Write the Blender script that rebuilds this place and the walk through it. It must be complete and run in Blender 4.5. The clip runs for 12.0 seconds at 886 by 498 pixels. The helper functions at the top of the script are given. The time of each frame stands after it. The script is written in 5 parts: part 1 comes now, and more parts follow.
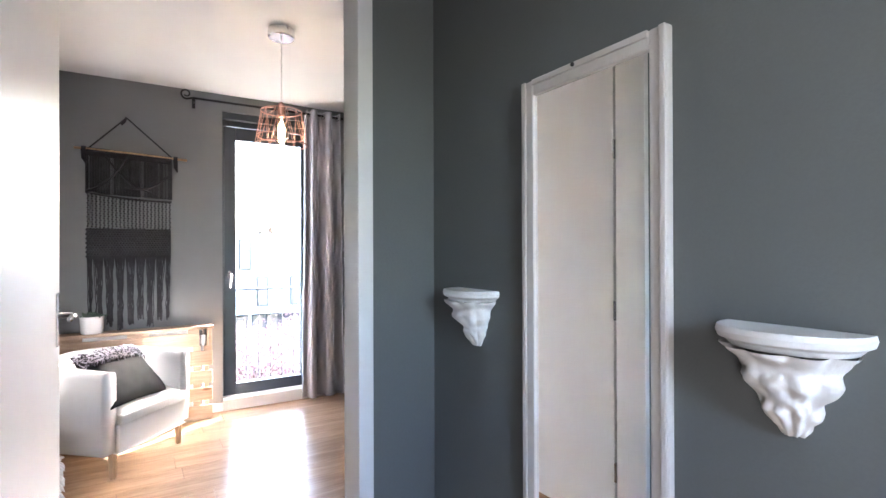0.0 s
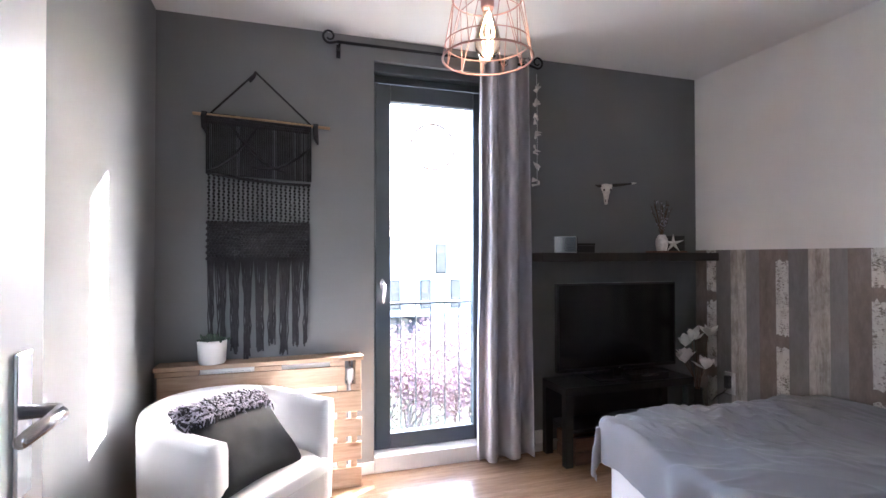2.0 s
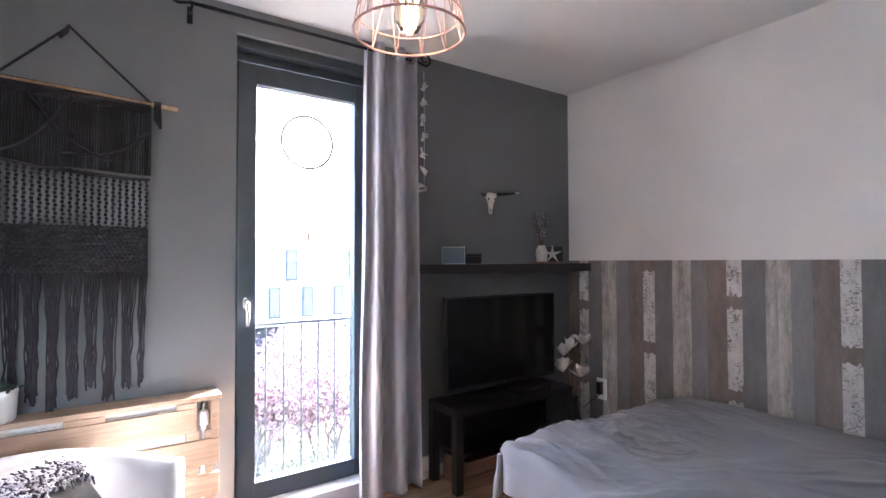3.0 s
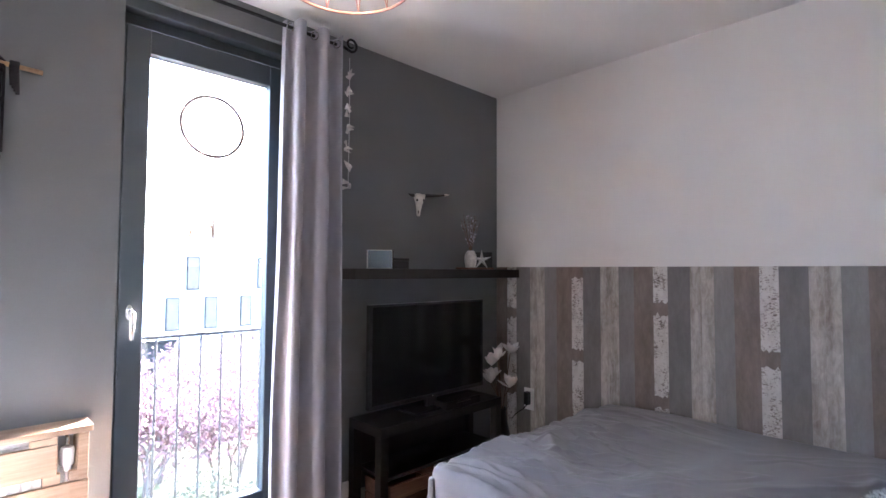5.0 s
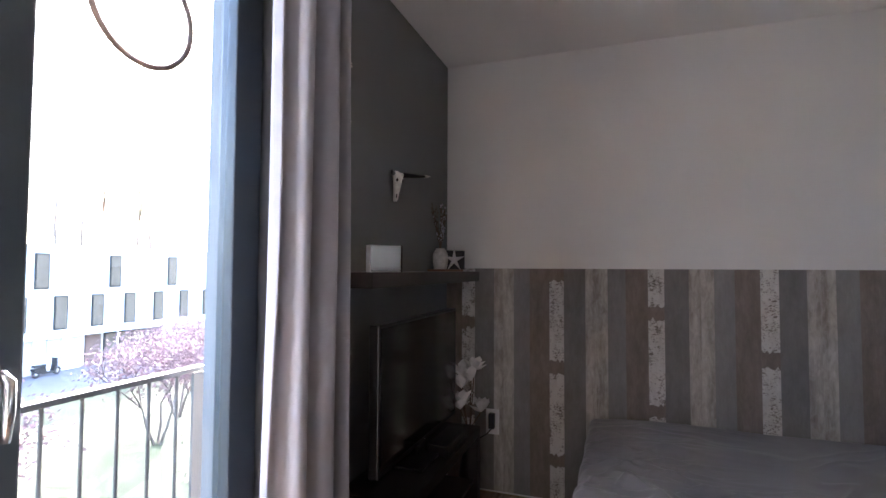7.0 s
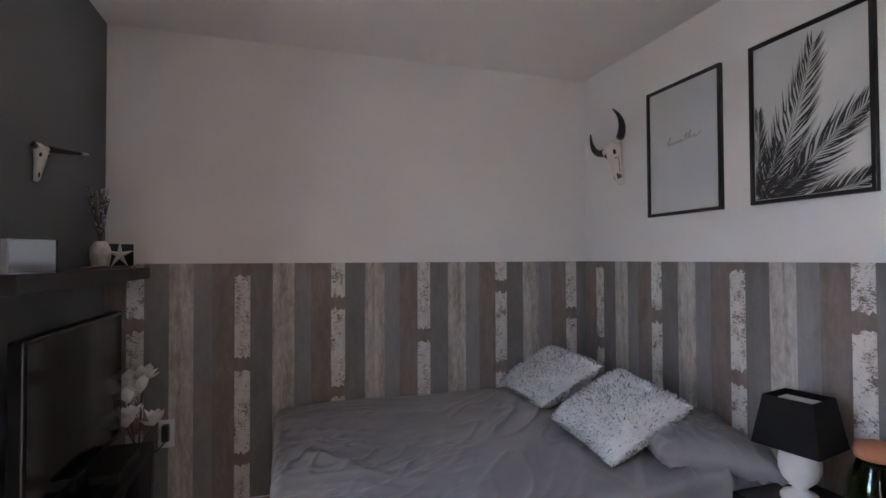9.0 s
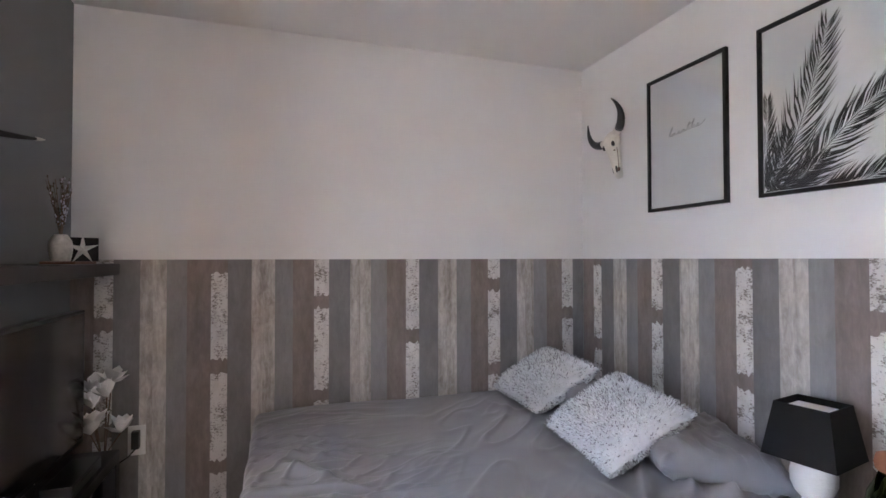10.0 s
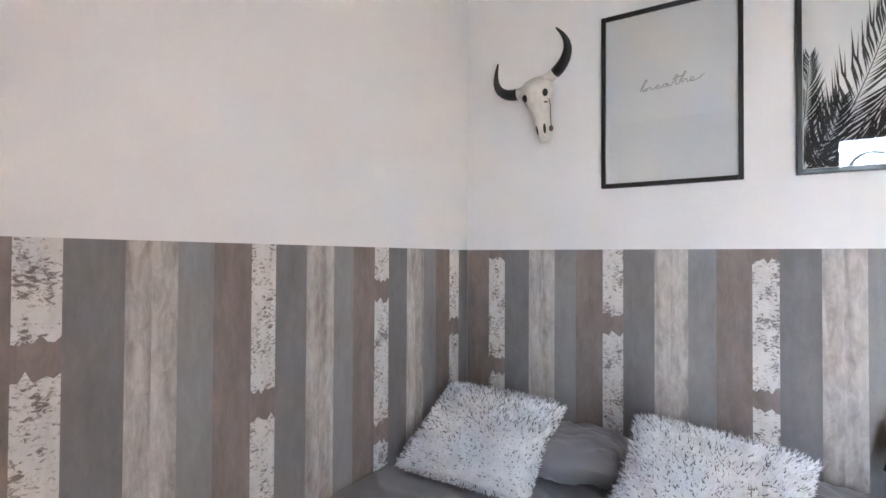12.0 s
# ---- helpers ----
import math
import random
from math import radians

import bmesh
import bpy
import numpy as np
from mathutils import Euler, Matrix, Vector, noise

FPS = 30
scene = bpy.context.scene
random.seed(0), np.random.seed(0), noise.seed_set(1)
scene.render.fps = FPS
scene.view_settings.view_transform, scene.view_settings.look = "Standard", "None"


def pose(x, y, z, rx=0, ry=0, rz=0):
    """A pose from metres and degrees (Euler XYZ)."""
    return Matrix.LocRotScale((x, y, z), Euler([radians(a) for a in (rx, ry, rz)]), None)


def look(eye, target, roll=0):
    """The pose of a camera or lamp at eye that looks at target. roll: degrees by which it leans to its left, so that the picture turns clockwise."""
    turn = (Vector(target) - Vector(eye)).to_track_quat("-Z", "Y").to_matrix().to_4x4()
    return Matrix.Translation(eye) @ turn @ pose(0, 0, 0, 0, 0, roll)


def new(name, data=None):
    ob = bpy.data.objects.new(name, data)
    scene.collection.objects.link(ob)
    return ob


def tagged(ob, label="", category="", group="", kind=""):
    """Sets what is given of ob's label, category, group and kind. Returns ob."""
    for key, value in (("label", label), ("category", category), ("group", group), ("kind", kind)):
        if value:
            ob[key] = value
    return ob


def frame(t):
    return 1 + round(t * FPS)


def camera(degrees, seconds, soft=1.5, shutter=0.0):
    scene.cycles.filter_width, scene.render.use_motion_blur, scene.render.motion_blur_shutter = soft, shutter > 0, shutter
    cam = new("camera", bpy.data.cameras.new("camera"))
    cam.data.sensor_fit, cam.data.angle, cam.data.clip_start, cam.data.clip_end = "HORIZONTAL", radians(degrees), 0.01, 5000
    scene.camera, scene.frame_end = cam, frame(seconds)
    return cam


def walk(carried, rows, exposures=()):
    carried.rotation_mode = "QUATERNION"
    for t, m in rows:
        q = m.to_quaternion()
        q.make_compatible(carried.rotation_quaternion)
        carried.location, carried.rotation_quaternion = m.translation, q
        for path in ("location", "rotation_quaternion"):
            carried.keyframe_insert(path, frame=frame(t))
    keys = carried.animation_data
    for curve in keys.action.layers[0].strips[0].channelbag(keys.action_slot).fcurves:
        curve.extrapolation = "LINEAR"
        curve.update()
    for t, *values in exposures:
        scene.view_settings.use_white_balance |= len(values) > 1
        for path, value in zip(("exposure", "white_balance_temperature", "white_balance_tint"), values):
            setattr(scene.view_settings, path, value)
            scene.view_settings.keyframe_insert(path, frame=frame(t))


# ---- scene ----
cam = camera(83.5, 12.0)
PATH = [
    (0, (0.427, 0.238, 1.326), (1.475, 1.941, 1.333), -0.2),
    (0.5, (0.458, 0.531, 1.337), (1.196, 2.39, 1.338), -0.2),
    (1, (0.473, 0.924, 1.319), (1.056, 2.837, 1.32), -0.1),
    (1.5, (0.489, 1.351, 1.31), (1.046, 3.272, 1.323), 0.1),
    (2, (0.521, 1.724, 1.306), (1.124, 3.631, 1.334), -0.1),
    (2.5, (0.504, 1.995, 1.326), (1.346, 3.809, 1.36), -0.2),
    (3, (0.481, 2.096, 1.344), (1.613, 3.744, 1.393), -0.2),
    (3.5, (0.462, 2.115, 1.349), (1.761, 3.634, 1.411), -0.4),
    (5.5, (0.601, 2.585, 1.301), (2.01, 4.002, 1.393), 0.4),
    (6, (0.612, 3.022, 1.291), (2.053, 4.405, 1.392), 0.7),
    (6.5, (0.586, 3.411, 1.283), (2.134, 4.673, 1.389), 0.8),
    (7, (0.492, 3.686, 1.338), (2.375, 4.357, 1.42), 0.3),
    (7.5, (0.407, 3.804, 1.347), (2.404, 3.71, 1.415), -0.1),
    (9.5, (0.406, 3.81, 1.368), (2.308, 3.192, 1.408), -0.2),
    (10, (0.539, 3.72, 1.346), (2.44, 3.101, 1.386), -0.1),
    (10.5, (0.833, 3.711, 1.323), (2.736, 3.095, 1.362), 0.1),
    (11, (1.276, 3.787, 1.307), (3.121, 3.017, 1.35), 0.5),
    (11.5, (1.748, 3.875, 1.315), (3.416, 2.771, 1.358), 0.5),
    (12, (2.258, 3.907, 1.31), (3.323, 2.215, 1.342), 0.3),
]
EXPOSURES = [
    (0.0, 7.2, 6100, 16), (1.0, 7.0, 5950, 17), (2.0, 6.8, 5750, 18), (3.5, 6.95, 5700, 19), (5.5, 6.9, 5700, 20), (6.5, 6.4, 5800, 19),
    (7.5, 5.85, 6050, 20), (9.5, 6.35, 6000, 20), (10.5, 7.45, 6050, 18), (11.5, 7.7, 6000, 17), (12.0, 7.5, 6050, 16),
]
walk(cam, [(t, look(eye, target, roll)) for t, eye, target, roll in PATH], EXPOSURES)

# ---- light ----
SUN_AZ, SUN_EL = (0.85, 0.527), 21.0          # plan direction towards the sun, its height in degrees
world = bpy.data.worlds.new("world")
scene.world = world
world.use_nodes = True
wn = world.node_tree
sky = wn.nodes.new("ShaderNodeTexSky")
sky.sky_type, sky.sun_disc = "NISHITA", False
sky.sun_elevation = radians(SUN_EL)
sky.sun_rotation = math.atan2(SUN_AZ[0], SUN_AZ[1])
sky.air_density, sky.dust_density = 1.0, 2.5
wn.nodes["Background"].inputs["Strength"].default_value = 0.15
wn.links.new(sky.outputs[0], wn.nodes["Background"].inputs[0])

sun_data = bpy.data.lights.new("sun", "SUN")
sun_data.energy, sun_data.angle, sun_data.color = 1.4, radians(0.5), (1.0, 0.94, 0.86)
sun = new("sun", sun_data)
ch = math.cos(radians(SUN_EL))
sun.matrix_world = look((SUN_AZ[0] * ch * 30, SUN_AZ[1] * ch * 30, math.sin(radians(SUN_EL)) * 30), (0, 0, 0))

# daylight through the landing's window, behind the start of the walk
land = bpy.data.lights.new("landing_window_light", "AREA")
land.shape, land.size, land.size_y, land.energy, land.color = "RECTANGLE", 0.45, 0.85, 0.05, (1.0, 0.93, 0.87)
new("landing_window_light", land).matrix_world = look((0.38, -1.52, 1.75), (0.9, 0.0, 1.6))

# added fill lamp, in a bathroom doorway assumed open, to brighten the mirror wall
bath_fill = bpy.data.lights.new("bathroom_doorway_fill", "AREA")
bath_fill.shape, bath_fill.size, bath_fill.size_y, bath_fill.energy, bath_fill.color = "RECTANGLE", 0.76, 1.9, 0.27, (1.0, 0.93, 0.87)
new("bathroom_doorway_fill", bath_fill).matrix_world = look((-0.37, -0.5, 1.02), (1.0, -0.5, 1.02))

# ---- materials ----
def nodes_of(name):
    m = bpy.data.materials.new(name)
    m.use_nodes = True
    return m, m.node_tree, m.node_tree.nodes["Principled BSDF"]


def node(nt, kind, **inputs):
    n = nt.nodes.new(kind)
    for key, value in inputs.items():
        n.inputs[key.replace("_", " ")].default_value = value
    return n


def ramp(nt, source, stops):
    r = nt.nodes.new("ShaderNodeValToRGB")
    while len(r.color_ramp.elements) < len(stops):
        r.color_ramp.elements.new(0.5)
    for e, (p, c) in zip(r.color_ramp.elements, stops):
        e.position, e.color = p, (*c, 1)
    nt.links.new(source, r.inputs[0])
    return r.outputs[0]


def mapped(nt, scale=(1, 1, 1), shift=0.0):
    """Object coordinates, scaled, and shifted from object to object."""
    tc = nt.nodes.new("ShaderNodeTexCoord")
    mp = node(nt, "ShaderNodeMapping", Scale=scale)
    nt.links.new(tc.outputs["Object"], mp.inputs["Vector"])
    if shift:
        info = nt.nodes.new("ShaderNodeObjectInfo")
        mul = nt.nodes.new("ShaderNodeMath")
        mul.operation = "MULTIPLY"
        mul.inputs[1].default_value = shift
        nt.links.new(info.outputs["Random"], mul.inputs[0])
        nt.links.new(mul.outputs[0], mp.inputs["Location"])
    return mp.outputs[0]


def noise_tex(nt, vec, scale, detail=4.0, rough=0.55, distort=0.0):
    n = node(nt, "ShaderNodeTexNoise", Scale=scale, Detail=detail, Roughness=rough, Distortion=distort)
    nt.links.new(vec, n.inputs["Vector"])
    return n.outputs["Fac"]


def mix(nt, fac, a, b, mode="MIX"):
    m = nt.nodes.new("ShaderNodeMix")
    m.data_type, m.blend_type = "RGBA", mode
    for socket, value in ((m.inputs[0], fac), (m.inputs[6], a), (m.inputs[7], b)):
        if isinstance(value, (int, float)):
            socket.default_value = value
        elif isinstance(value, tuple):
            socket.default_value = (*value, 1)
        else:
            nt.links.new(value, socket)
    return m.outputs[2]


def bump(nt, bsdf, height, strength=0.2, distance=0.01):
    b = node(nt, "ShaderNodeBump", Strength=strength, Distance=distance)
    nt.links.new(height, b.inputs["Height"])
    nt.links.new(b.outputs[0], bsdf.inputs["Normal"])


def surface(name, colour, rough=0.6, metal=0.0, vary=0.12, scale=3.0, grain=60.0, relief=0.15, depth=0.004, stretch=(1, 1, 1), sheen=0.0, shift=0.0, rvary=0.08):
    """A plain surface with broad patches, a fine grain and relief."""
    m, nt, b = nodes_of(name)
    vec = mapped(nt, stretch, shift)
    broad, fine = noise_tex(nt, vec, scale), noise_tex(nt, vec, grain, 3.0)
    low = tuple(c * (1 - vary) for c in colour)
    high = tuple(min(1.0, c * (1 + vary)) for c in colour)
    col = ramp(nt, broad, ((0.3, low), (0.7, high)))
    col = mix(nt, 0.25, col, ramp(nt, fine, ((0.35, low), (0.65, high))))
    nt.links.new(col, b.inputs["Base Color"])
    b.inputs["Metallic"].default_value = metal
    rr = nt.nodes.new("ShaderNodeMapRange")
    rr.inputs["To Min"].default_value, rr.inputs["To Max"].default_value = max(0.02, rough - rvary), min(1.0, rough + rvary)
    nt.links.new(broad, rr.inputs["Value"])
    nt.links.new(rr.outputs[0], b.inputs["Roughness"])
    if sheen:
        b.inputs["Sheen Weight"].default_value = sheen
    if relief:
        bump(nt, b, fine, relief, depth)
    return m


def wood(name, dark, light, along="x", rough=0.45, scale=1.0, relief=0.15, shift=7.0, knots=False):
    """Wood with grain along one axis of the object."""
    m, nt, b = nodes_of(name)
    squeeze = {"x": (1.2, 14, 14), "y": (14, 1.2, 14), "z": (14, 14, 1.2)}[along]
    vec = mapped(nt, tuple(s * scale for s in squeeze), shift)
    g1, g2 = noise_tex(nt, vec, 1.4, 6.0, 0.6, 0.6), noise_tex(nt, vec, 7.0, 4.0, 0.7)
    col = ramp(nt, g1, ((0.3, dark), (0.5, tuple((a + c) / 2 for a, c in zip(dark, light))), (0.72, light)))
    col = mix(nt, 0.35, col, ramp(nt, g2, ((0.4, dark), (0.62, light))))
    info = nt.nodes.new("ShaderNodeObjectInfo")
    tone = ramp(nt, info.outputs["Random"], ((0.0, (0.82, 0.82, 0.82)), (1.0, (1.0, 1.0, 1.0))))
    col = mix(nt, 1.0, col, tone, "MULTIPLY")
    if knots:
        cell = node(nt, "ShaderNodeTexVoronoi", Scale=1.0, Randomness=1.0)
        nt.links.new(mapped(nt, tuple(2.6 if k == along else 8.0 for k in "xyz"), 13.0), cell.inputs["Vector"])
        col = mix(nt, 1.0, col, ramp(nt, cell.outputs["Distance"], ((0.05, (0.30, 0.22, 0.18)), (0.09, (0.62, 0.50, 0.42)), (0.14, (1.0, 1.0, 1.0)))), "MULTIPLY")
    nt.links.new(col, b.inputs["Base Color"])
    b.inputs["Roughness"].default_value = rough
    bump(nt, b, g2, relief, 0.002)
    return m


M_CEIL = surface("ceiling paint", (0.82, 0.81, 0.80), 0.9, vary=0.015, grain=180, relief=0.1)
M_WHITE = surface("white wall paint", (0.80, 0.79, 0.78), 0.88, vary=0.02, grain=160, relief=0.12)
M_GREY = surface("grey wall paint", (0.185, 0.19, 0.195), 0.85, vary=0.05, grain=170, relief=0.12)
M_GREYL = surface("mid grey wall paint", (0.24, 0.245, 0.25), 0.85, vary=0.04, grain=170, relief=0.12)
M_SLATE = surface("slate green wall paint", (0.105, 0.112, 0.110), 0.85, vary=0.07, scale=1.3, grain=170, relief=0.12)
M_LACQ = surface("white lacquer", (0.62, 0.612, 0.608), 0.38, vary=0.015, grain=40, relief=0.02, rvary=0.01)
M_FRAMEW = surface("white frame paint", (0.64, 0.63, 0.62), 0.4, vary=0.03, grain=60, relief=0.04)
M_MIRFRAME = surface("aged off-white frame paint", (0.50, 0.47, 0.44), 0.5, vary=0.06, grain=60, relief=0.08)
M_ANTH = surface("anthracite window paint", (0.045, 0.055, 0.065), 0.42, vary=0.08, grain=90, relief=0.05)
M_SILL = surface("pale stone sill", (0.62, 0.61, 0.60), 0.35, vary=0.06, scale=8, grain=140, relief=0.05)
M_OAK = wood("oak laminate", (0.25, 0.15, 0.085), (0.46, 0.31, 0.20), "x", 0.26, 0.8, 0.06)
M_PINE = wood("pallet pine", (0.35, 0.225, 0.145), (0.59, 0.43, 0.305), "x", 0.62, 1.0, 0.25, knots=True)
M_CRATE = wood("reddish crate wood", (0.13, 0.06, 0.035), (0.26, 0.14, 0.09), "x", 0.55)
M_LEG = wood("beech leg", (0.42, 0.25, 0.13), (0.6, 0.4, 0.24), "z", 0.45)
M_BLACKW = surface("black-brown wood", (0.012, 0.011, 0.011), 0.42, vary=0.3, grain=70, relief=0.1, stretch=(1, 6, 6))
M_SHELF = surface("dark brown shelf wood", (0.03, 0.024, 0.022), 0.4, vary=0.3, grain=60, relief=0.1, stretch=(1, 8, 8))
M_BLACK = surface("black plastic", (0.012, 0.012, 0.013), 0.35, vary=0.1, relief=0.03)
M_SCREEN = surface("tv screen", (0.006, 0.006, 0.007), 0.12, vary=0.05, relief=0.0)
M_IRON = surface("black iron", (0.025, 0.026, 0.03), 0.45, 0.7, vary=0.2, relief=0.1)
M_STEEL = surface("brushed steel", (0.62, 0.62, 0.63), 0.25, 1.0, vary=0.05, relief=0.03)
M_COPPER = surface("rose copper wire", (0.50, 0.31, 0.29), 0.5, 0.7, vary=0.08, relief=0.02)
M_LEATHER = surface("white upholstery", (0.60, 0.588, 0.575), 0.62, vary=0.03, scale=5, grain=220, relief=0.2, sheen=0.2)
M_BEDBASE = surface("white bed base", (0.76, 0.75, 0.74), 0.6, vary=0.03, grain=150, relief=0.1)
M_DUVET = surface("grey cotton duvet", (0.215, 0.21, 0.225), 0.85, vary=0.06, scale=6, grain=400, relief=0.2, depth=0.002, sheen=0.3)
M_CURTAIN = surface("grey curtain cloth", (0.41, 0.41, 0.462), 0.9, vary=0.05, scale=4, grain=420, relief=0.15, depth=0.001, sheen=0.1)
M_MACRAME = surface("black cotton cord", (0.027, 0.025, 0.029), 0.95, vary=0.4, scale=30, grain=300, relief=0.5)
M_BLACKCLOTH = surface("black cushion cloth", (0.004, 0.004, 0.0045), 0.95, vary=0.2, grain=300, relief=0.4)
M_LILAC = surface("silver lilac yarn", (0.46, 0.43, 0.50), 0.8, vary=0.5, scale=55, grain=200, relief=0.5)
M_FUR = surface("white shaggy pile", (0.72, 0.73, 0.74), 0.9, vary=0.1, scale=20, grain=200, relief=0.2)
M_FURD = surface("grey shaggy tips", (0.20, 0.20, 0.21), 0.9, vary=0.3, scale=20, grain=200, relief=0.2)
M_POT = surface("matt white ceramic", (0.82, 0.81, 0.80), 0.5, vary=0.02, relief=0.05)
M_PLASTER = surface("white plaster", (0.64, 0.63, 0.61), 0.8, vary=0.05, scale=12, grain=120, relief=0.4)
M_LEAF = surface("succulent green", (0.045, 0.075, 0.05), 0.5, vary=0.35, scale=30, relief=0.2)
M_TWIG = surface("dry twig", (0.14, 0.09, 0.065), 0.85, vary=0.3, scale=30, relief=0.3)
M_BLOSSOM = surface("magnolia petal", (0.82, 0.80, 0.78), 0.6, vary=0.08, scale=15, relief=0.1)
M_BONE = surface("painted bone", (0.72, 0.69, 0.63), 0.7, vary=0.15, scale=18, grain=90, relief=0.4)
M_HORN_HOLLOW = surface("dark horn and socket shade", (0.02, 0.018, 0.017), 0.35, vary=0.4, scale=20, relief=0.3)
M_SHELL = surface("sea shell", (0.66, 0.63, 0.60), 0.45, vary=0.2, scale=30, relief=0.3)
M_PAPER = surface("art print paper", (0.89, 0.89, 0.91), 0.6, vary=0.01, relief=0.0)
M_INK = surface("printing ink", (0.02, 0.022, 0.022), 0.6, vary=0.5, scale=20, relief=0.0)
M_INKG = surface("grey handwriting ink", (0.25, 0.25, 0.26), 0.6, relief=0.0)
M_JARLID = surface("terracotta cork lid", (0.36, 0.15, 0.08), 0.75, vary=0.2, scale=20, relief=0.4)
M_SOCKET = surface("white plastic", (0.80, 0.80, 0.79), 0.35, vary=0.02, relief=0.0)
M_RAD = surface("radiator enamel", (0.78, 0.77, 0.75), 0.4, vary=0.02, relief=0.02)
M_MORTAR = surface("cold white render", (0.60, 0.60, 0.59), 0.9, vary=0.03, scale=0.4, grain=8, relief=0.2)
M_BRICKOUT = surface("pale brick base", (0.5, 0.46, 0.42), 0.9, vary=0.1, scale=0.6, grain=6, relief=0.2)
M_GRASS = surface("lawn", (0.06, 0.075, 0.03), 0.9, vary=0.35, scale=0.5, grain=9, relief=0.5, depth=0.05)
M_PAVE = surface("asphalt path", (0.12, 0.12, 0.125), 0.9, vary=0.15, scale=0.4, grain=20, relief=0.3)
M_PINK = surface("pink spring leaves", (0.15, 0.072, 0.068), 0.7, vary=0.35, scale=3, relief=0.2)
M_OLIVE = surface("dry undergrowth leaves", (0.085, 0.08, 0.04), 0.8, vary=0.4, scale=3, relief=0.2)
M_BARK = surface("grey bark", (0.12, 0.095, 0.075), 0.9, vary=0.3, scale=20, relief=0.5)
M_FARFRAME = surface("dark far window frame", (0.008, 0.008, 0.008), 0.7, vary=0.1, relief=0.0)
M_DOORBROWN = surface("brown front door", (0.10, 0.06, 0.045), 0.6, vary=0.15, relief=0.1)
M_GALV = surface("galvanised railing", (0.11, 0.112, 0.115), 0.5, 0.3, vary=0.1, relief=0.1)

# wallpaper strips
def board(name, base, streak, low=0.4, high=0.65, grain=0.15, blots=0.5):
    """A printed board: soft vertical streaks, cloudy wear and a faint grain."""
    m, nt, b = nodes_of(name)
    streaks = noise_tex(nt, mapped(nt, (11, 11, 1.3), 11.0), 1.5, 4.0, 0.6, 0.5)
    cloud = noise_tex(nt, mapped(nt, (7, 7, 3.2), 9.0), 1.3, 5.0, 0.65, 0.3)
    patch = noise_tex(nt, mapped(nt, (22, 22, 9.0), 5.0), 1.6, 5.0, 0.7, 0.6)
    fine = noise_tex(nt, mapped(nt, (60, 60, 5.0), 5.0), 2.2, 4.0, 0.7)
    mean = tuple((x + y) / 2 for x, y in zip(base, streak))
    col = ramp(nt, streaks, ((low, base), (high, streak)))
    col = mix(nt, 0.45, col, ramp(nt, patch, ((0.36, base), (0.5, mean), (0.62, streak))))
    col = mix(nt, grain, col, ramp(nt, fine, ((0.38, tuple(c * 0.7 for c in base)), (0.66, streak))))
    col = mix(nt, blots, col, ramp(nt, cloud, ((0.3, (0.60, 0.57, 0.55)), (0.65, (1.0, 1.0, 1.0)))), "MULTIPLY")
    nt.links.new(col, b.inputs["Base Color"])
    b.inputs["Roughness"].default_value = 0.72
    bump(nt, b, patch, 0.06, 0.001)
    return m


M_PGREY = board("grey painted board print", (0.184, 0.178, 0.176), (0.250, 0.243, 0.240), 0.3, 0.75, 0.06, 0.5)
M_PBLUE = board("light grey board print", (0.240, 0.238, 0.235), (0.325, 0.320, 0.314), 0.3, 0.75, 0.1, 0.45)
M_PWASH = board("whitewashed board print", (0.265, 0.228, 0.202), (0.66, 0.63, 0.595), 0.38, 0.64, 0.04, 0.4)
M_PBROWN = board("brown weathered board print", (0.190, 0.155, 0.139), (0.30, 0.252, 0.228), 0.35, 0.68, 0.08, 0.45)


def birch_material():
    m, nt, b = nodes_of("birch bark print")
    flecks = noise_tex(nt, mapped(nt, (0.75, 0.75, 1.35), 5.0), 95.0, 3.0, 0.6, 0.8)
    big = noise_tex(nt, mapped(nt, (1.6, 1.6, 1.0), 3.0), 13.0, 3.0)
    grey = noise_tex(nt, mapped(nt, (1, 1, 0.5), 7.0), 22.0, 4.0, 0.6)
    dark = mix(nt, 0.42, flecks, big)
    col = ramp(nt, dark, ((0.40, (0.20, 0.172, 0.155)), (0.45, (0.44, 0.41, 0.385)), (0.49, (0.68, 0.66, 0.635))))
    col = mix(nt, 0.5, col, ramp(nt, grey, ((0.32, (0.70, 0.67, 0.65)), (0.55, (1.0, 1.0, 1.0)))), "MULTIPLY")
    nt.links.new(col, b.inputs["Base Color"])
    b.inputs["Roughness"].default_value = 0.75
    return m


M_BIRCH = birch_material()


def glass_material(name, tint=(1, 1, 1), rough=0.0, ior=1.45):
    m, nt, b = nodes_of(name)
    b.inputs["Base Color"].default_value = (*tint, 1)
    b.inputs["Roughness"].default_value, b.inputs["IOR"].default_value = rough, ior
    b.inputs["Transmission Weight"].default_value = 1.0
    return m


M_GLASS = glass_material("window glass", (0.97, 0.985, 0.98))
# grey tint stands in for a lower exposure of the bright outdoor view
M_DOORGLASS = glass_material("view-dimming door glass", (0.47, 0.472, 0.47))
M_GREENGLASS = glass_material("green bottle glass", (0.10, 0.22, 0.06))
M_BULBGLASS = glass_material("amber bulb glass", (1.0, 0.93, 0.82))
M_MIRROR, _nt, _b = nodes_of("silvered mirror")
_b.inputs["Base Color"].default_value = (0.9, 0.91, 0.91, 1)
_b.inputs["Metallic"].default_value, _b.inputs["Roughness"].default_value = 1.0, 0.015
M_FILAMENT, _nt, _b = nodes_of("glowing filament")
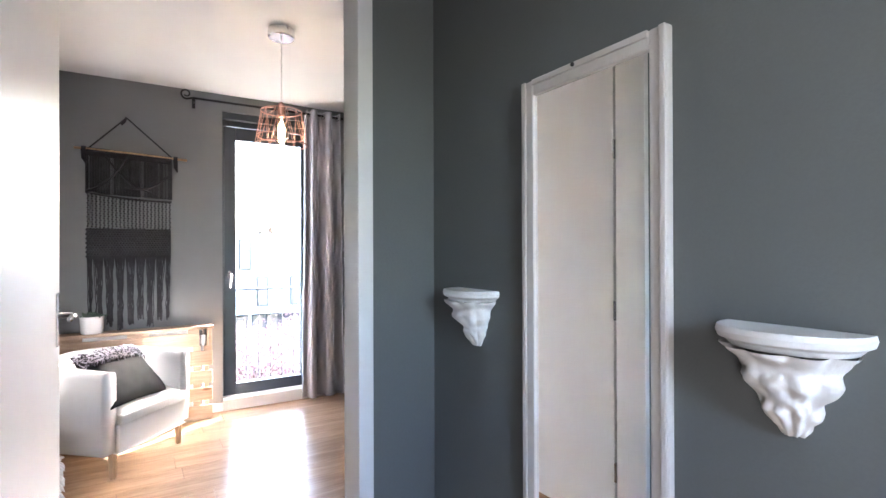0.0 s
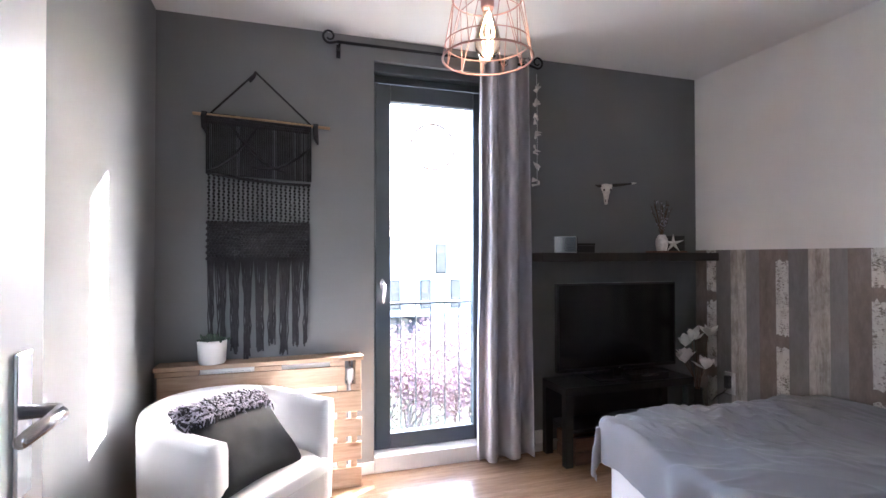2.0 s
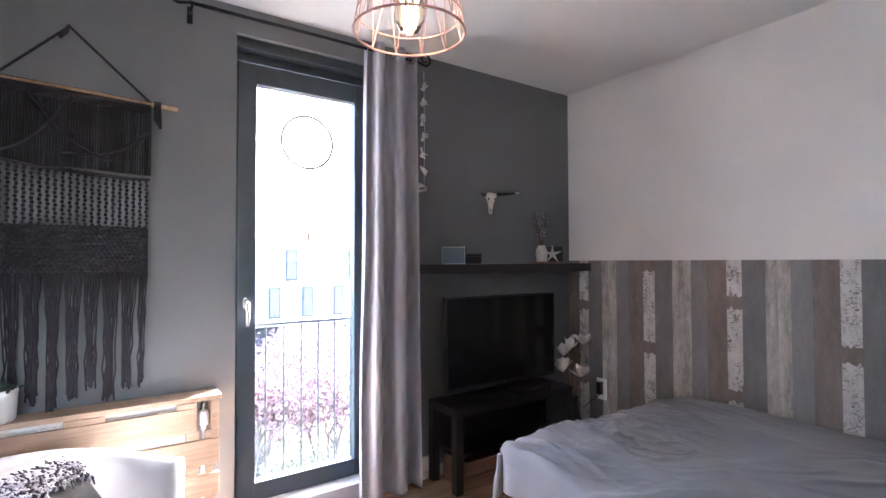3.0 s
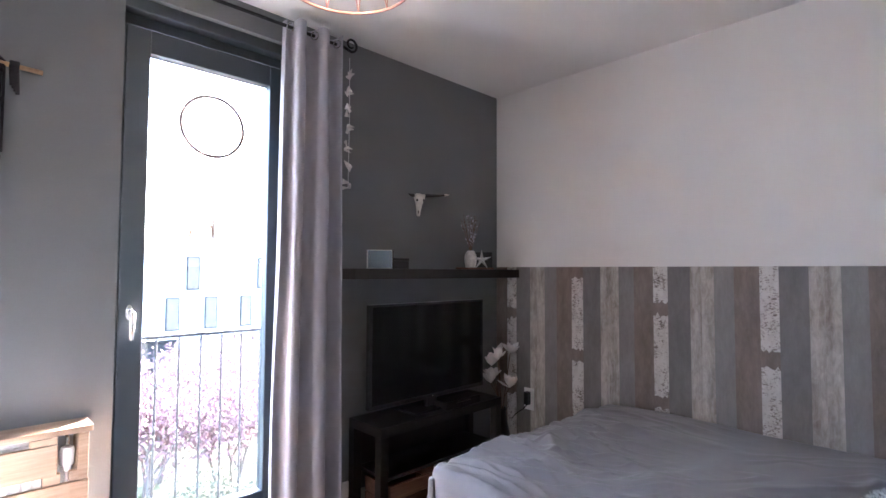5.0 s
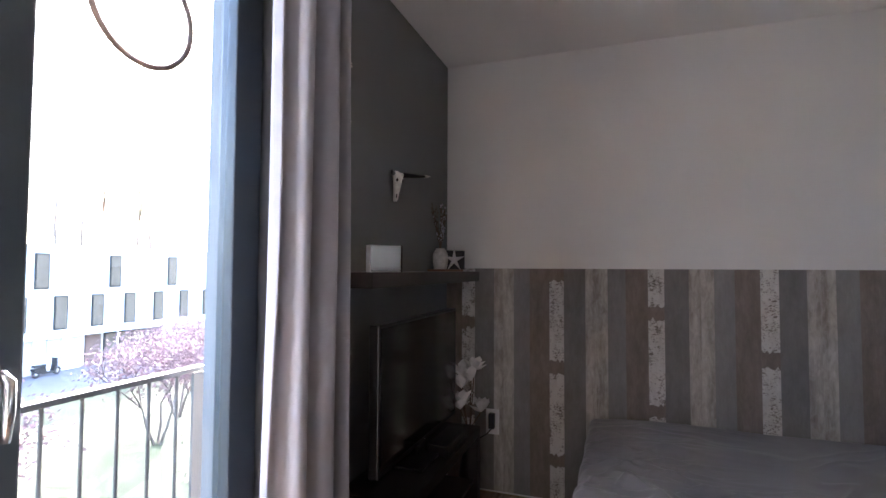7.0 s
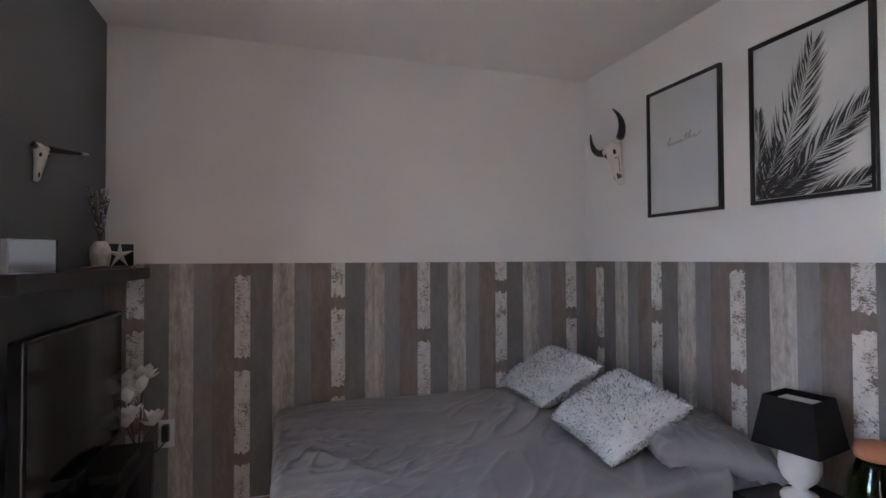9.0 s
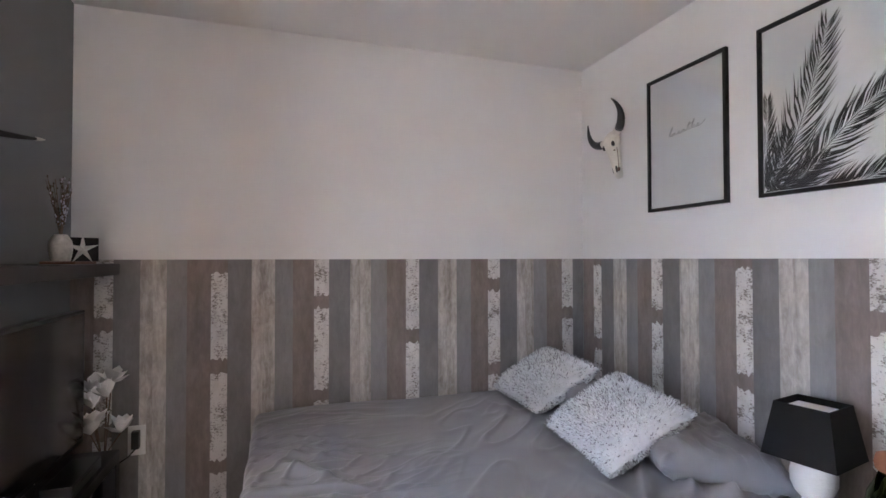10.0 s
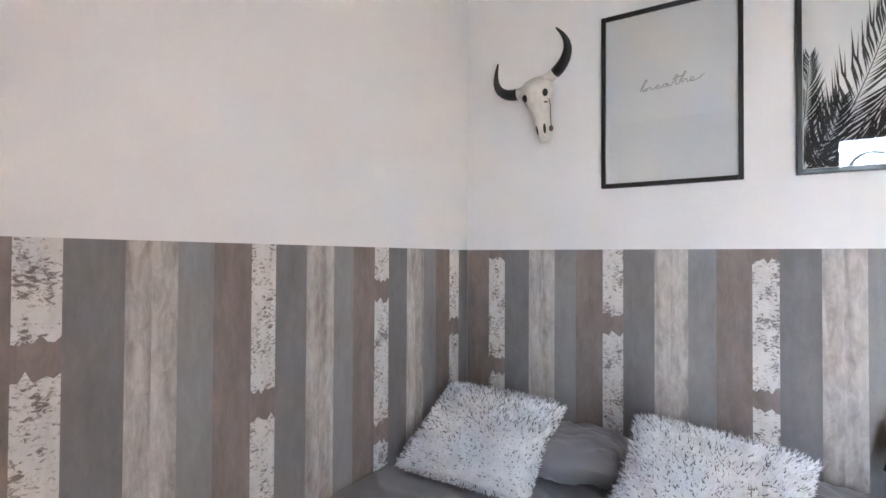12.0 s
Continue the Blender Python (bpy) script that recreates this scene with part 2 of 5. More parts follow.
_b.inputs["Emission Color"].default_value = (1.0, 0.62, 0.28, 1)
_b.inputs["Emission Strength"].default_value = 0.16
# base colour carries the panes' pale sky reflection, warmed against blue skylight
M_WINGLASS = surface("far pane with sky reflection and curtain tone", (0.115, 0.095, 0.072), 0.5, vary=0.3, relief=0.0)
M_WINGLASS.node_tree.nodes["Principled BSDF"].inputs["Specular IOR Level"].default_value = 0.1

# ---- mesh helpers ----
def put(name, bm, material, parent=None, at=None, smooth=False, bevel=0.0, label=""):
    if bevel:
        edges = [e for e in bm.edges if len(e.link_faces) == 2 and e.calc_face_angle(0) > 0.6]
        bmesh.ops.bevel(bm, geom=edges, offset=bevel, segments=2, affect="EDGES", profile=0.6)
    bmesh.ops.recalc_face_normals(bm, faces=bm.faces)
    me = bpy.data.meshes.new(name)
    bm.to_mesh(me)
    bm.free()
    mats = material if isinstance(material, (list, tuple)) else [material]
    for m in mats:
        me.materials.append(m)
    if smooth:
        me.shade_smooth()
    ob = new(name, me)
    if parent is not None:
        ob.parent = parent
    if at is not None:
        ob.matrix_local = at
    if label:
        ob["label"] = label
    return ob


def part(name, bm, material, parent, label="", smooth=False, bevel=0.0, at=None):
    return put(name, bm, material, parent, at, smooth, bevel, label)


def thing(name, at, label, category, group=""):
    """An Empty at a thing's base, that parents its parts."""
    e = new(name)
    e.matrix_world = at
    e.empty_display_size = 0.1
    return tagged(e, label, category, group)


def box(x0, y0, z0, x1, y1, z1, bm=None):
    bm = bm or bmesh.new()
    r = bmesh.ops.create_cube(bm, size=1.0)["verts"]
    bmesh.ops.transform(bm, verts=r, matrix=Matrix.Translation(((x0 + x1) / 2, (y0 + y1) / 2, (z0 + z1) / 2)) @ Matrix.Diagonal((x1 - x0, y1 - y0, z1 - z0, 1)))
    return bm


def cyl(r0, r1, z0, z1, seg=24, bm=None, at=None):
    bm = bm or bmesh.new()
    v = bmesh.ops.create_cone(bm, cap_ends=True, segments=seg, radius1=r0, radius2=r1, depth=z1 - z0)["verts"]
    m = Matrix.Translation((0, 0, (z0 + z1) / 2))
    bmesh.ops.transform(bm, verts=v, matrix=(at @ m) if at else m)
    return bm


def ball(r, seg=12, bm=None, at=None):
    bm = bm or bmesh.new()
    at = at or Matrix()
    n = max(4, seg * 2 // 3)
    low, high = bm.verts.new(at @ Vector((0, 0, -r))), bm.verts.new(at @ Vector((0, 0, r)))
    rows = []
    for j in range(1, n):
        b = -math.pi / 2 + math.pi * j / n
        rows.append([bm.verts.new(at @ Vector((r * math.cos(b) * math.cos(2 * math.pi * i / seg), r * math.cos(b) * math.sin(2 * math.pi * i / seg), r * math.sin(b)))) for i in range(seg)])
    for i in range(seg):
        k = (i + 1) % seg
        bm.faces.new((low, rows[0][k], rows[0][i]))
        bm.faces.new((high, rows[-1][i], rows[-1][k]))
        for a, c in zip(rows, rows[1:]):
            bm.faces.new((a[i], a[k], c[k], c[i]))
    return bm


def lathe(profile, seg=32, bm=None, close=True):
    """A body turned round z from (radius, height) pairs."""
    bm = bm or bmesh.new()
    rings = []
    for r, z in profile:
        rings.append([bm.verts.new((r * math.cos(2 * math.pi * i / seg), r * math.sin(2 * math.pi * i / seg), z)) for i in range(seg)])
    for a, b in zip(rings, rings[1:]):
        for i in range(seg):
            bm.faces.new((a[i], a[(i + 1) % seg], b[(i + 1) % seg], b[i]))
    if close:
        bm.faces.new(rings[0][::-1])
        bm.faces.new(rings[-1])
    return bm


def tube(points, radius, seg=8, bm=None, closed=False):
    """A round bar along points; radius is a number or one for each point."""
    bm = bm or bmesh.new()
    pts = [Vector(p) for p in points]
    n = len(pts)
    rad = [radius] * n if isinstance(radius, (int, float)) else list(radius)
    rings, side = [], None
    for i, p in enumerate(pts):
        a = pts[(i - 1) % n] if (closed or i) else p
        b = pts[(i + 1) % n] if (closed or i < n - 1) else p
        way = (b - a).normalized()
        if side is None:
            side = way.orthogonal().normalized()
        side = (side - way * side.dot(way)).normalized()
        up = way.cross(side)
        rings.append([bm.verts.new(p + rad[i] * (math.cos(2 * math.pi * k / seg) * side + math.sin(2 * math.pi * k / seg) * up)) for k in range(seg)])
    pairs = list(zip(rings, rings[1:])) + ([(rings[-1], rings[0])] if closed else [])
    for a, b in pairs:
        for k in range(seg):
            bm.faces.new((a[k], a[(k + 1) % seg], b[(k + 1) % seg], b[k]))
    if not closed:
        bm.faces.new(rings[0][::-1])
        bm.faces.new(rings[-1])
    return bm


def grid_sheet(nu, nv, place):
    """A sheet of nu x nv cells whose corners lie at place(u, v), u and v from 0 to 1."""
    bm = bmesh.new()
    rows = [[bm.verts.new(place(i / nu, j / nv)) for i in range(nu + 1)] for j in range(nv + 1)]
    for a, b in zip(rows, rows[1:]):
        for i in range(nu):
            bm.faces.new((a[i], a[i + 1], b[i + 1], b[i]))
    return bm


def prism(outline, depth, axis="y"):
    """A flat outline of (u, v) pairs given a thickness along the third axis."""
    bm = bmesh.new()
    def at(u, v, d):
        return {"y": (u, d, v), "x": (d, u, v), "z": (u, v, d)}[axis]
    a = [bm.verts.new(at(u, v, 0)) for u, v in outline]
    b = [bm.verts.new(at(u, v, depth)) for u, v in outline]
    bm.faces.new(a)
    bm.faces.new(b[::-1])
    n = len(a)
    for i in range(n):
        bm.faces.new((a[i], a[(i + 1) % n], b[(i + 1) % n], b[i]))
    return bm

# ---- the place ----
LEFT, EAST, DOORWALL, WINWALL, HIGH = -0.15, 3.47, 1.76, 4.72, 2.635
LAND_Y, MIRROR_X, LAND_LEFT, LAND_BACK = 1.615, 1.24, 0.0, -1.5
WX0, WX1, WZ0, WZ1 = 1.03, 1.845, 0.06, 2.50       # the opening of the balcony door
DX0, DX1, DZ1 = 0.14, 1.024, 2.37                   # the opening of the bedroom door


def structure(ob, label, category):
    return tagged(ob, label, category, kind="structure")


bm = box(-1.4, WINWALL, -0.02, WX0, 5.05, 2.9)
box(WX1, WINWALL, -0.02, 3.7, 5.05, 2.9, bm)
box(WX0, WINWALL, WZ1, WX1, 5.05, 2.9, bm)
box(WX0, WINWALL, -0.02, WX1, 5.05, WZ0, bm)
structure(put("wall_window", bm, M_GREY), "dark grey painted wall with a tall balcony door", "wall")
bm = box(-0.25, LAND_Y, -0.02, LEFT, 2.62, 2.9)
box(-0.25, 3.24, -0.02, LEFT, WINWALL, 2.9, bm)
box(-0.25, 2.62, 2.33, LEFT, 3.24, 2.9, bm)
structure(put("wall_left", bm, M_GREYL), "mid grey painted partition with an open closet doorway", "wall")
bm = box(-1.4, LAND_Y, -0.02, -1.3, WINWALL, 2.9)
box(-1.3, LAND_Y, -0.02, -0.25, LAND_Y + 0.1, 2.9, bm)
structure(put("wall_closet", bm, M_GREYL), "plain grey walls of the walk-in closet", "wall")
structure(put("wall_east", box(EAST, 1.4, -0.02, 3.7, WINWALL, 2.9), M_WHITE), "white painted wall above a wallpaper wainscot", "wall")
bm = box(DX1, LAND_Y + 0.004, -0.02, EAST, DOORWALL, 2.9)
box(LEFT, LAND_Y + 0.004, -0.02, DX0, DOORWALL, 2.9, bm)
box(DX0, LAND_Y + 0.004, DZ1, DX1, DOORWALL, 2.9, bm)
structure(put("wall_door", bm, M_WHITE), "white painted wall with the bedroom door", "wall")
bm = box(DX1, LAND_Y, -0.02, MIRROR_X, LAND_Y + 0.004, 2.63)
box(LAND_LEFT, LAND_Y, -0.02, DX0, LAND_Y + 0.004, 2.63, bm)
box(DX0, LAND_Y, DZ1, DX1, LAND_Y + 0.004, 2.63, bm)
structure(put("wall_landing_front", bm, M_SLATE), "slate grey painted landing wall round the door", "wall")
structure(put("wall_landing_mirror", box(MIRROR_X, LAND_BACK, -0.02, 1.5, LAND_Y + 0.004, 2.9), M_SLATE), "slate grey painted landing wall with a mirror", "wall")
# side wall with an unseen recess cut in to hold the added fill lamp
bm = box(-0.4, LAND_BACK, -0.02, LAND_LEFT, -0.9, 2.9)
box(-0.4, -0.1, -0.02, LAND_LEFT, LAND_Y, 2.9, bm)
box(-0.4, -0.9, 2.05, LAND_LEFT, -0.1, 2.9, bm)
structure(put("fill_recess_panel", box(-0.5, -1.0, -0.02, -0.402, 0.0, 2.2), M_WHITE), "plain white panel closing the recess behind the added fill lamp", "wall")
structure(put("wall_landing_left", bm, M_SLATE), "slate grey painted landing side wall", "wall")
bm = box(-0.4, LAND_BACK - 0.3, -0.02, 0.15, LAND_BACK, 2.9)
box(0.61, LAND_BACK - 0.3, -0.02, 1.5, LAND_BACK, 2.9, bm)
box(0.15, LAND_BACK - 0.3, -0.02, 0.61, LAND_BACK, 1.32, bm)
box(0.15, LAND_BACK - 0.3, 2.18, 0.61, LAND_BACK, 2.9, bm)
structure(put("wall_landing_back", bm, M_WHITE), "white landing end wall with a window opening", "wall")
structure(put("ceiling", box(-0.4, LAND_BACK - 0.3, HIGH, 1.5, 1.5, 2.95, box(-1.4, 1.5, HIGH, 3.7, 5.05, 2.95)), M_CEIL), "smooth white painted ceiling", "ceiling")
floor = structure(put("floor", box(-0.4, LAND_BACK - 0.3, -0.3, 1.5, 1.5, -0.012, box(-1.4, 1.5, -0.3, 3.7, 5.05, -0.012)), M_BLACKW), "oak laminate floor with long planks", "floor")

# skirting
for name, a in (("baseboard", (LEFT, 3.242, 0, LEFT + 0.014, WINWALL, 0.07)), ("baseboard", (LEFT + 0.014, WINWALL - 0.014, 0, WX0, WINWALL, 0.07)),
                ("baseboard", (WX1, WINWALL - 0.014, 0, EAST, WINWALL, 0.07)), ("baseboard", (MIRROR_X - 0.014, LAND_BACK, 0, MIRROR_X, LAND_Y, 0.07))):
    structure(put(name, box(*a), M_FRAMEW, bevel=0.003), "narrow white painted skirting board", "baseboard")


def balcony_door():
    d = structure(new("door_1"), "anthracite balcony door with one tall pane", "balcony door")
    d.matrix_world = pose(0, 0, 0)
    z0, z1, y0 = 0.10, 2.40, 4.80
    part("frame_stile", box(WX0, y0 + 0.02, WZ0, WX0 + 0.045, y0 + 0.1, z1), M_ANTH, d, bevel=0.003)
    part("frame_stile", box(WX1 - 0.045, y0 + 0.02, WZ0, WX1, y0 + 0.1, z1), M_ANTH, d, bevel=0.003)
    part("frame_head", box(WX0, y0 + 0.02, z1, WX1, y0 + 0.1, z1 + 0.05), M_ANTH, d, bevel=0.003)
    part("vent_panel", box(WX0, y0 - 0.05, z1 + 0.045, WX1, y0 + 0.02, WZ1), M_ANTH, d, "anthracite ventilation box above the door", bevel=0.006)
    s0, s1 = WX0 + 0.022, WX1 - 0.022
    g0, g1, h0, h1 = 1.148, 1.705, 0.195, 2.285
    part("sash_stile", box(s0, y0, z0, g0, y0 + 0.07, z1 - 0.01), M_ANTH, d, bevel=0.006)
    part("sash_stile", box(g1, y0, z0, s1, y0 + 0.07, z1 - 0.01), M_ANTH, d, bevel=0.006)
    part("sash_rail", box(g0, y0, z0, g1, y0 + 0.07, h0), M_ANTH, d, bevel=0.006)
    part("sash_rail", box(g0, y0, h1, g1, y0 + 0.07, z1 - 0.01), M_ANTH, d, bevel=0.006)
    pane = part("pane", box(g0 - 0.005, y0 + 0.03, h0 - 0.005, g1 + 0.005, y0 + 0.045, h1 + 0.005), M_DOORGLASS, d, "clear glass pane")
    pane.visible_shadow = False
    rose = cyl(0.014, 0.014, 0, 0.012, 20, at=pose(0, 0, 0.0, 90) @ Matrix.Diagonal((1, 2.3, 1, 1)))
    h = part("handle", rose, M_STEEL, d, "brushed steel window handle", bevel=0.002, at=pose(1.092, y0 - 0.001, 1.13))
    part("lever", tube([(0, -0.008, 0.008), (0, -0.035, 0.008), (0.004, -0.05, -0.004), (0.004, -0.05, -0.06), (0.002, -0.046, -0.115)], [0.009, 0.009, 0.011, 0.011, 0.009], 10), M_STEEL, h, smooth=True)


balcony_door()
structure(put("door_sill", box(WX0 + 0.002, WINWALL - 0.02, 0.0, WX1 - 0.002, 4.90, 0.095), M_SILL, bevel=0.004), "pale stone threshold under the balcony door", "sill")


def bedroom_door():
    f = structure(new("door_2"), "white steel door frame with an open white door leaf", "door")
    f.matrix_world = pose(0, 0, 0)
    for x0, x1, xi0, xi1 in ((0.14, 0.168, 0.14, 0.147), (0.977, 1.024, 0.995, 1.024)):
        part("jamb", box(x0, LAND_Y - 0.012, 0.0, x1, 1.70, 2.31), M_FRAMEW, f, bevel=0.003)
        part("rebate", box(xi0, 1.70, 0, xi1, DOORWALL + 0.012, 2.325), M_FRAMEW, f, bevel=0.003)
    part("head", box(0.14, LAND_Y - 0.012, 2.31, 1.024, 1.70, 2.37), M_FRAMEW, f, bevel=0.003)
    part("head_rebate", box(0.14, 1.70, 2.325, 1.024, DOORWALL + 0.012, 2.37), M_FRAMEW, f, bevel=0.003)
    leaf = part("leaf", box(-0.02, 0, 0.008, 0.02, 0.84, 2.315), M_LACQ, f, "smooth white lacquered door leaf standing open", bevel=0.003, at=pose(0.129, 1.784, 0, 0, 0, -1.6))
    for side, s in ((1, 0.0), (-1, 180.0)):
        hd = part("handle", box(0, -0.021, -0.085, 0.006, 0.021, 0.115), M_STEEL, leaf, "brushed aluminium door handle plate", bevel=0.003, at=pose(0.02 * side, 0.775, 1.06, 0, 0, s))
        part("lever", tube([(0.0, 0, 0.03), (0.045, 0, 0.03), (0.055, -0.02 * side, 0.03), (0.055, -0.12 * side, 0.026)], [0.01, 0.01, 0.011, 0.009], 10), M_STEEL, hd, smooth=True)
    for z in (0.25, 1.0, 1.75):
        part("hinge", cyl(0.008, 0.008, z, z + 0.09, 12, at=pose(0.142, 1.783, 0)), M_STEEL, f)


bedroom_door()

# ---- bedroom: large things ----
def wave(x, y, seed=0.0):
    return noise.noise(Vector((x, y, seed)))


def bed():
    b = thing("bed", pose(1.985, 1.80, 0), "white box bed made up with rumpled grey bedding", "bed")
    x1, y1 = 1.47, 1.93
    part("side_panel", box(0, 0, 0.05, 0.03, y1, 0.36), M_BEDBASE, b, bevel=0.004)
    part("foot_panel", box(0.03, y1 - 0.03, 0.05, x1 - 0.02, y1, 0.36), M_BEDBASE, b, bevel=0.004)
    part("slat_base", box(0.03, 0.02, 0.28, x1 - 0.03, y1 - 0.035, 0.33), M_BEDBASE, b)
    for x in (0.02, x1 - 0.09):
        for y in (0.06, y1 - 0.14):
            part("leg", box(x, y, 0, x + 0.06, y + 0.06, 0.05), M_BLACK, b, "dark recessed foot", bevel=0.003)
    part("mattress", box(0.065, 0.02, 0.333, x1 - 0.02, y1 + 0.01, 0.46), M_BEDBASE, b, bevel=0.03, smooth=True)


bed()


def duvet():
    """A cover over the mattress that hangs over the free side and the foot."""
    X0, X1, Y0, Y1, top = 1.975, 3.462, 1.90, 3.82, 0.505
    def place(u, v):
        # arc length from the wall side over the free edge, and from the head over the foot
        a, c = u * 1.72, v * 2.12
        over_x, over_y = max(0.0, a - (X1 - X0)), max(0.0, c - (Y1 - Y0))
        x, y, z = X1 - min(a, X1 - X0), Y0 + min(c, Y1 - Y0), top
        r = 0.035
        def fold(d):
            t = min(d / (r * 1.57), 1.0) * 1.57
            return r * math.sin(t), r * (1 - math.cos(t)) + max(0.0, d - r * 1.57)
        foot_in = max(0.0, min(1.0, (c - 1.25) / 0.65))
        x += 0.055 * foot_in * foot_in * (3 - 2 * foot_in) * min(1.0, a / (X1 - X0))
        ox, dx = fold(over_x)
        oy, dy = fold(over_y)
        x -= ox
        y += oy
        hem = 1.0 + 0.25 * wave(a * 2.0, c * 1.7, 9)
        z -= max(dx, dy) * hem + 0.35 * min(dx, dy)
        if over_y > 0.02:
            y += 0.009 * math.sin(a * 19 + 2 * wave(a * 3, 0, 4)) * min(1, over_y / 0.1)
        if over_x > 0.02:
            x += 0.013 * math.sin(c * 17 + 3 * wave(c * 3, 0, 5)) * min(1, over_x / 0.1)
        ca, cc = a * 0.78 + c * 0.62, c * 0.78 - a * 0.62
        def fold_line(q, w):
            return math.exp(-(q / w) ** 2)
        ridge = 0.024 * fold_line(wave(ca * 0.8, cc * 2.3, 21) - 0.05, 0.13) * (0.15 + 1.1 * max(0.0, wave(a * 1.1, c * 1.1, 31) + 0.25))
        ridge += 0.026 * fold_line(wave(ca * 1.2 + 4, cc * 4.0, 41) - 0.1, 0.13) * max(0.0, wave(a * 1.2 + 3, c * 1.2, 51) + 0.3)
        foot = min(1.0, max(0.0, (c - 1.0) / 0.6))
        ridge += 0.022 * foot * max(0.0, min(1.0, (1.50 - a) / 0.45)) * fold_line(wave(a * 3.4 + c * 1.5, c * 1.2, 61), 0.13)
        crisp = 0.010 * foot * fold_line(wave(a * 9.0 + c * 1.2, c * 1.5 + a * 0.5, 63), 0.13) * max(0.0, wave(a * 2.2, c * 2.0, 64) + 0.45)
        crisp += 0.008 * foot * fold_line(wave(a * 14.0 - c * 3.0, c * 2.4, 65), 0.12) * max(0.0, wave(a * 2.6, c * 2.6, 66) + 0.3)
        crisp += 0.007 * fold_line(wave(ca * 2.6, cc * 9.0, 67), 0.11) * max(0.0, wave(a * 1.8, c * 1.8, 68) + 0.25)
        ridge += 1.9 * crisp
        head = min(1.0, max(0.0, (0.8 - c) / 0.4))
        ridge += 0.034 * head * fold_line(wave(a * 1.6 + c, c * 4.4, 71), 0.12)
        ridge *= max(0.0, min(1.0, 1.0 - 3.0 * (over_x + over_y)))
        lump = ridge + 0.005 * fold_line(wave(ca * 2.2, cc * 9.0, 81), 0.16) * max(0.0, wave(a * 2.0, c * 2.0, 91) + 0.3) + 0.024 * wave(a * 1.7, c * 1.7, 1) + 0.007 * wave(a * 5 + c * 3, c * 4, 2)
        fade = min(1.0, 3 * u + 0.25)
        z += lump * fade - 0.03 * max(0, a - 1.2) - 0.035 * max(0.0, c - 1.75)
        return x, y, z
    d = put("duvet", grid_sheet(270, 330, place), M_DUVET, smooth=True)
    solid = d.modifiers.new("thickness", "SOLIDIFY")
    solid.thickness, solid.offset = 0.016, -1
    tagged(d, "rumpled plain grey cotton duvet spread over the bed", "duvet")


duvet()


def soft_pad(nu, nv, half_u, half_v, thick, seed, sag=0.15, wrinkle=0.006, crumple=0.0):
    """A stuffed cushion, corners drawn out, thin at the seam."""
    bm = bmesh.new()
    sides = []
    for s in (1, -1):
        rows = []
        for j in range(nv + 1):
            row = []
            for i in range(nu + 1):
                u, v = 2 * i / nu - 1, 2 * j / nv - 1
                full = max(0.0, (1 - u ** 4)) ** 0.55 * max(0.0, (1 - v ** 4)) ** 0.55
                pinch = 1 - sag * (1 - abs(u) ** 1.5) * abs(v) ** 3 * 0.6
                pinch_v = 1 - sag * (1 - abs(v) ** 1.5) * abs(u) ** 3 * 0.6
                z = s * thick / 2 * full + wrinkle * full * wave(u * 4, v * 4, seed + s) + 0.002 * s
                z += 1.3 * crumple * s * full ** 0.5 * math.exp(-(wave(u * 2.2 + v, v * 3.4 - u * 0.8, seed + 3) / 0.11) ** 2) * (0.35 + abs(u) * abs(v))
                row.append(bm.verts.new((u * half_u * pinch_v, v * half_v * pinch, z)))
            rows.append(row)
        for a, b in zip(rows, rows[1:]):
            for i in range(nu):
                bm.faces.new((a[i], a[i + 1], b[i + 1], b[i]) if s > 0 else (a[i], b[i], b[i + 1], a[i + 1]))
        sides.append(rows)
    top, low = sides
    edge_t = top[0][:-1] + [r[-1] for r in top[:-1]] + top[-1][:0:-1] + [r[0] for r in top[:0:-1]]
    edge_l = low[0][:-1] + [r[-1] for r in low[:-1]] + low[-1][:0:-1] + [r[0] for r in low[:0:-1]]
    n = len(edge_t)
    for i in range(n):
        bm.faces.new((edge_t[i], edge_l[i], edge_l[(i + 1) % n], edge_t[(i + 1) % n]))
    return bm


def frame_of(origin, u_end, v_end):
    """A pose whose x and y axes run from the centre towards the given side middles."""
    o, u, v = Vector(origin), Vector(u_end), Vector(v_end)
    x = (u - o).normalized()
    z = x.cross((v - o)).normalized()
    y = z.cross(x)
    return Matrix.Translation(o) @ Matrix((x, y, z)).transposed().to_4x4()


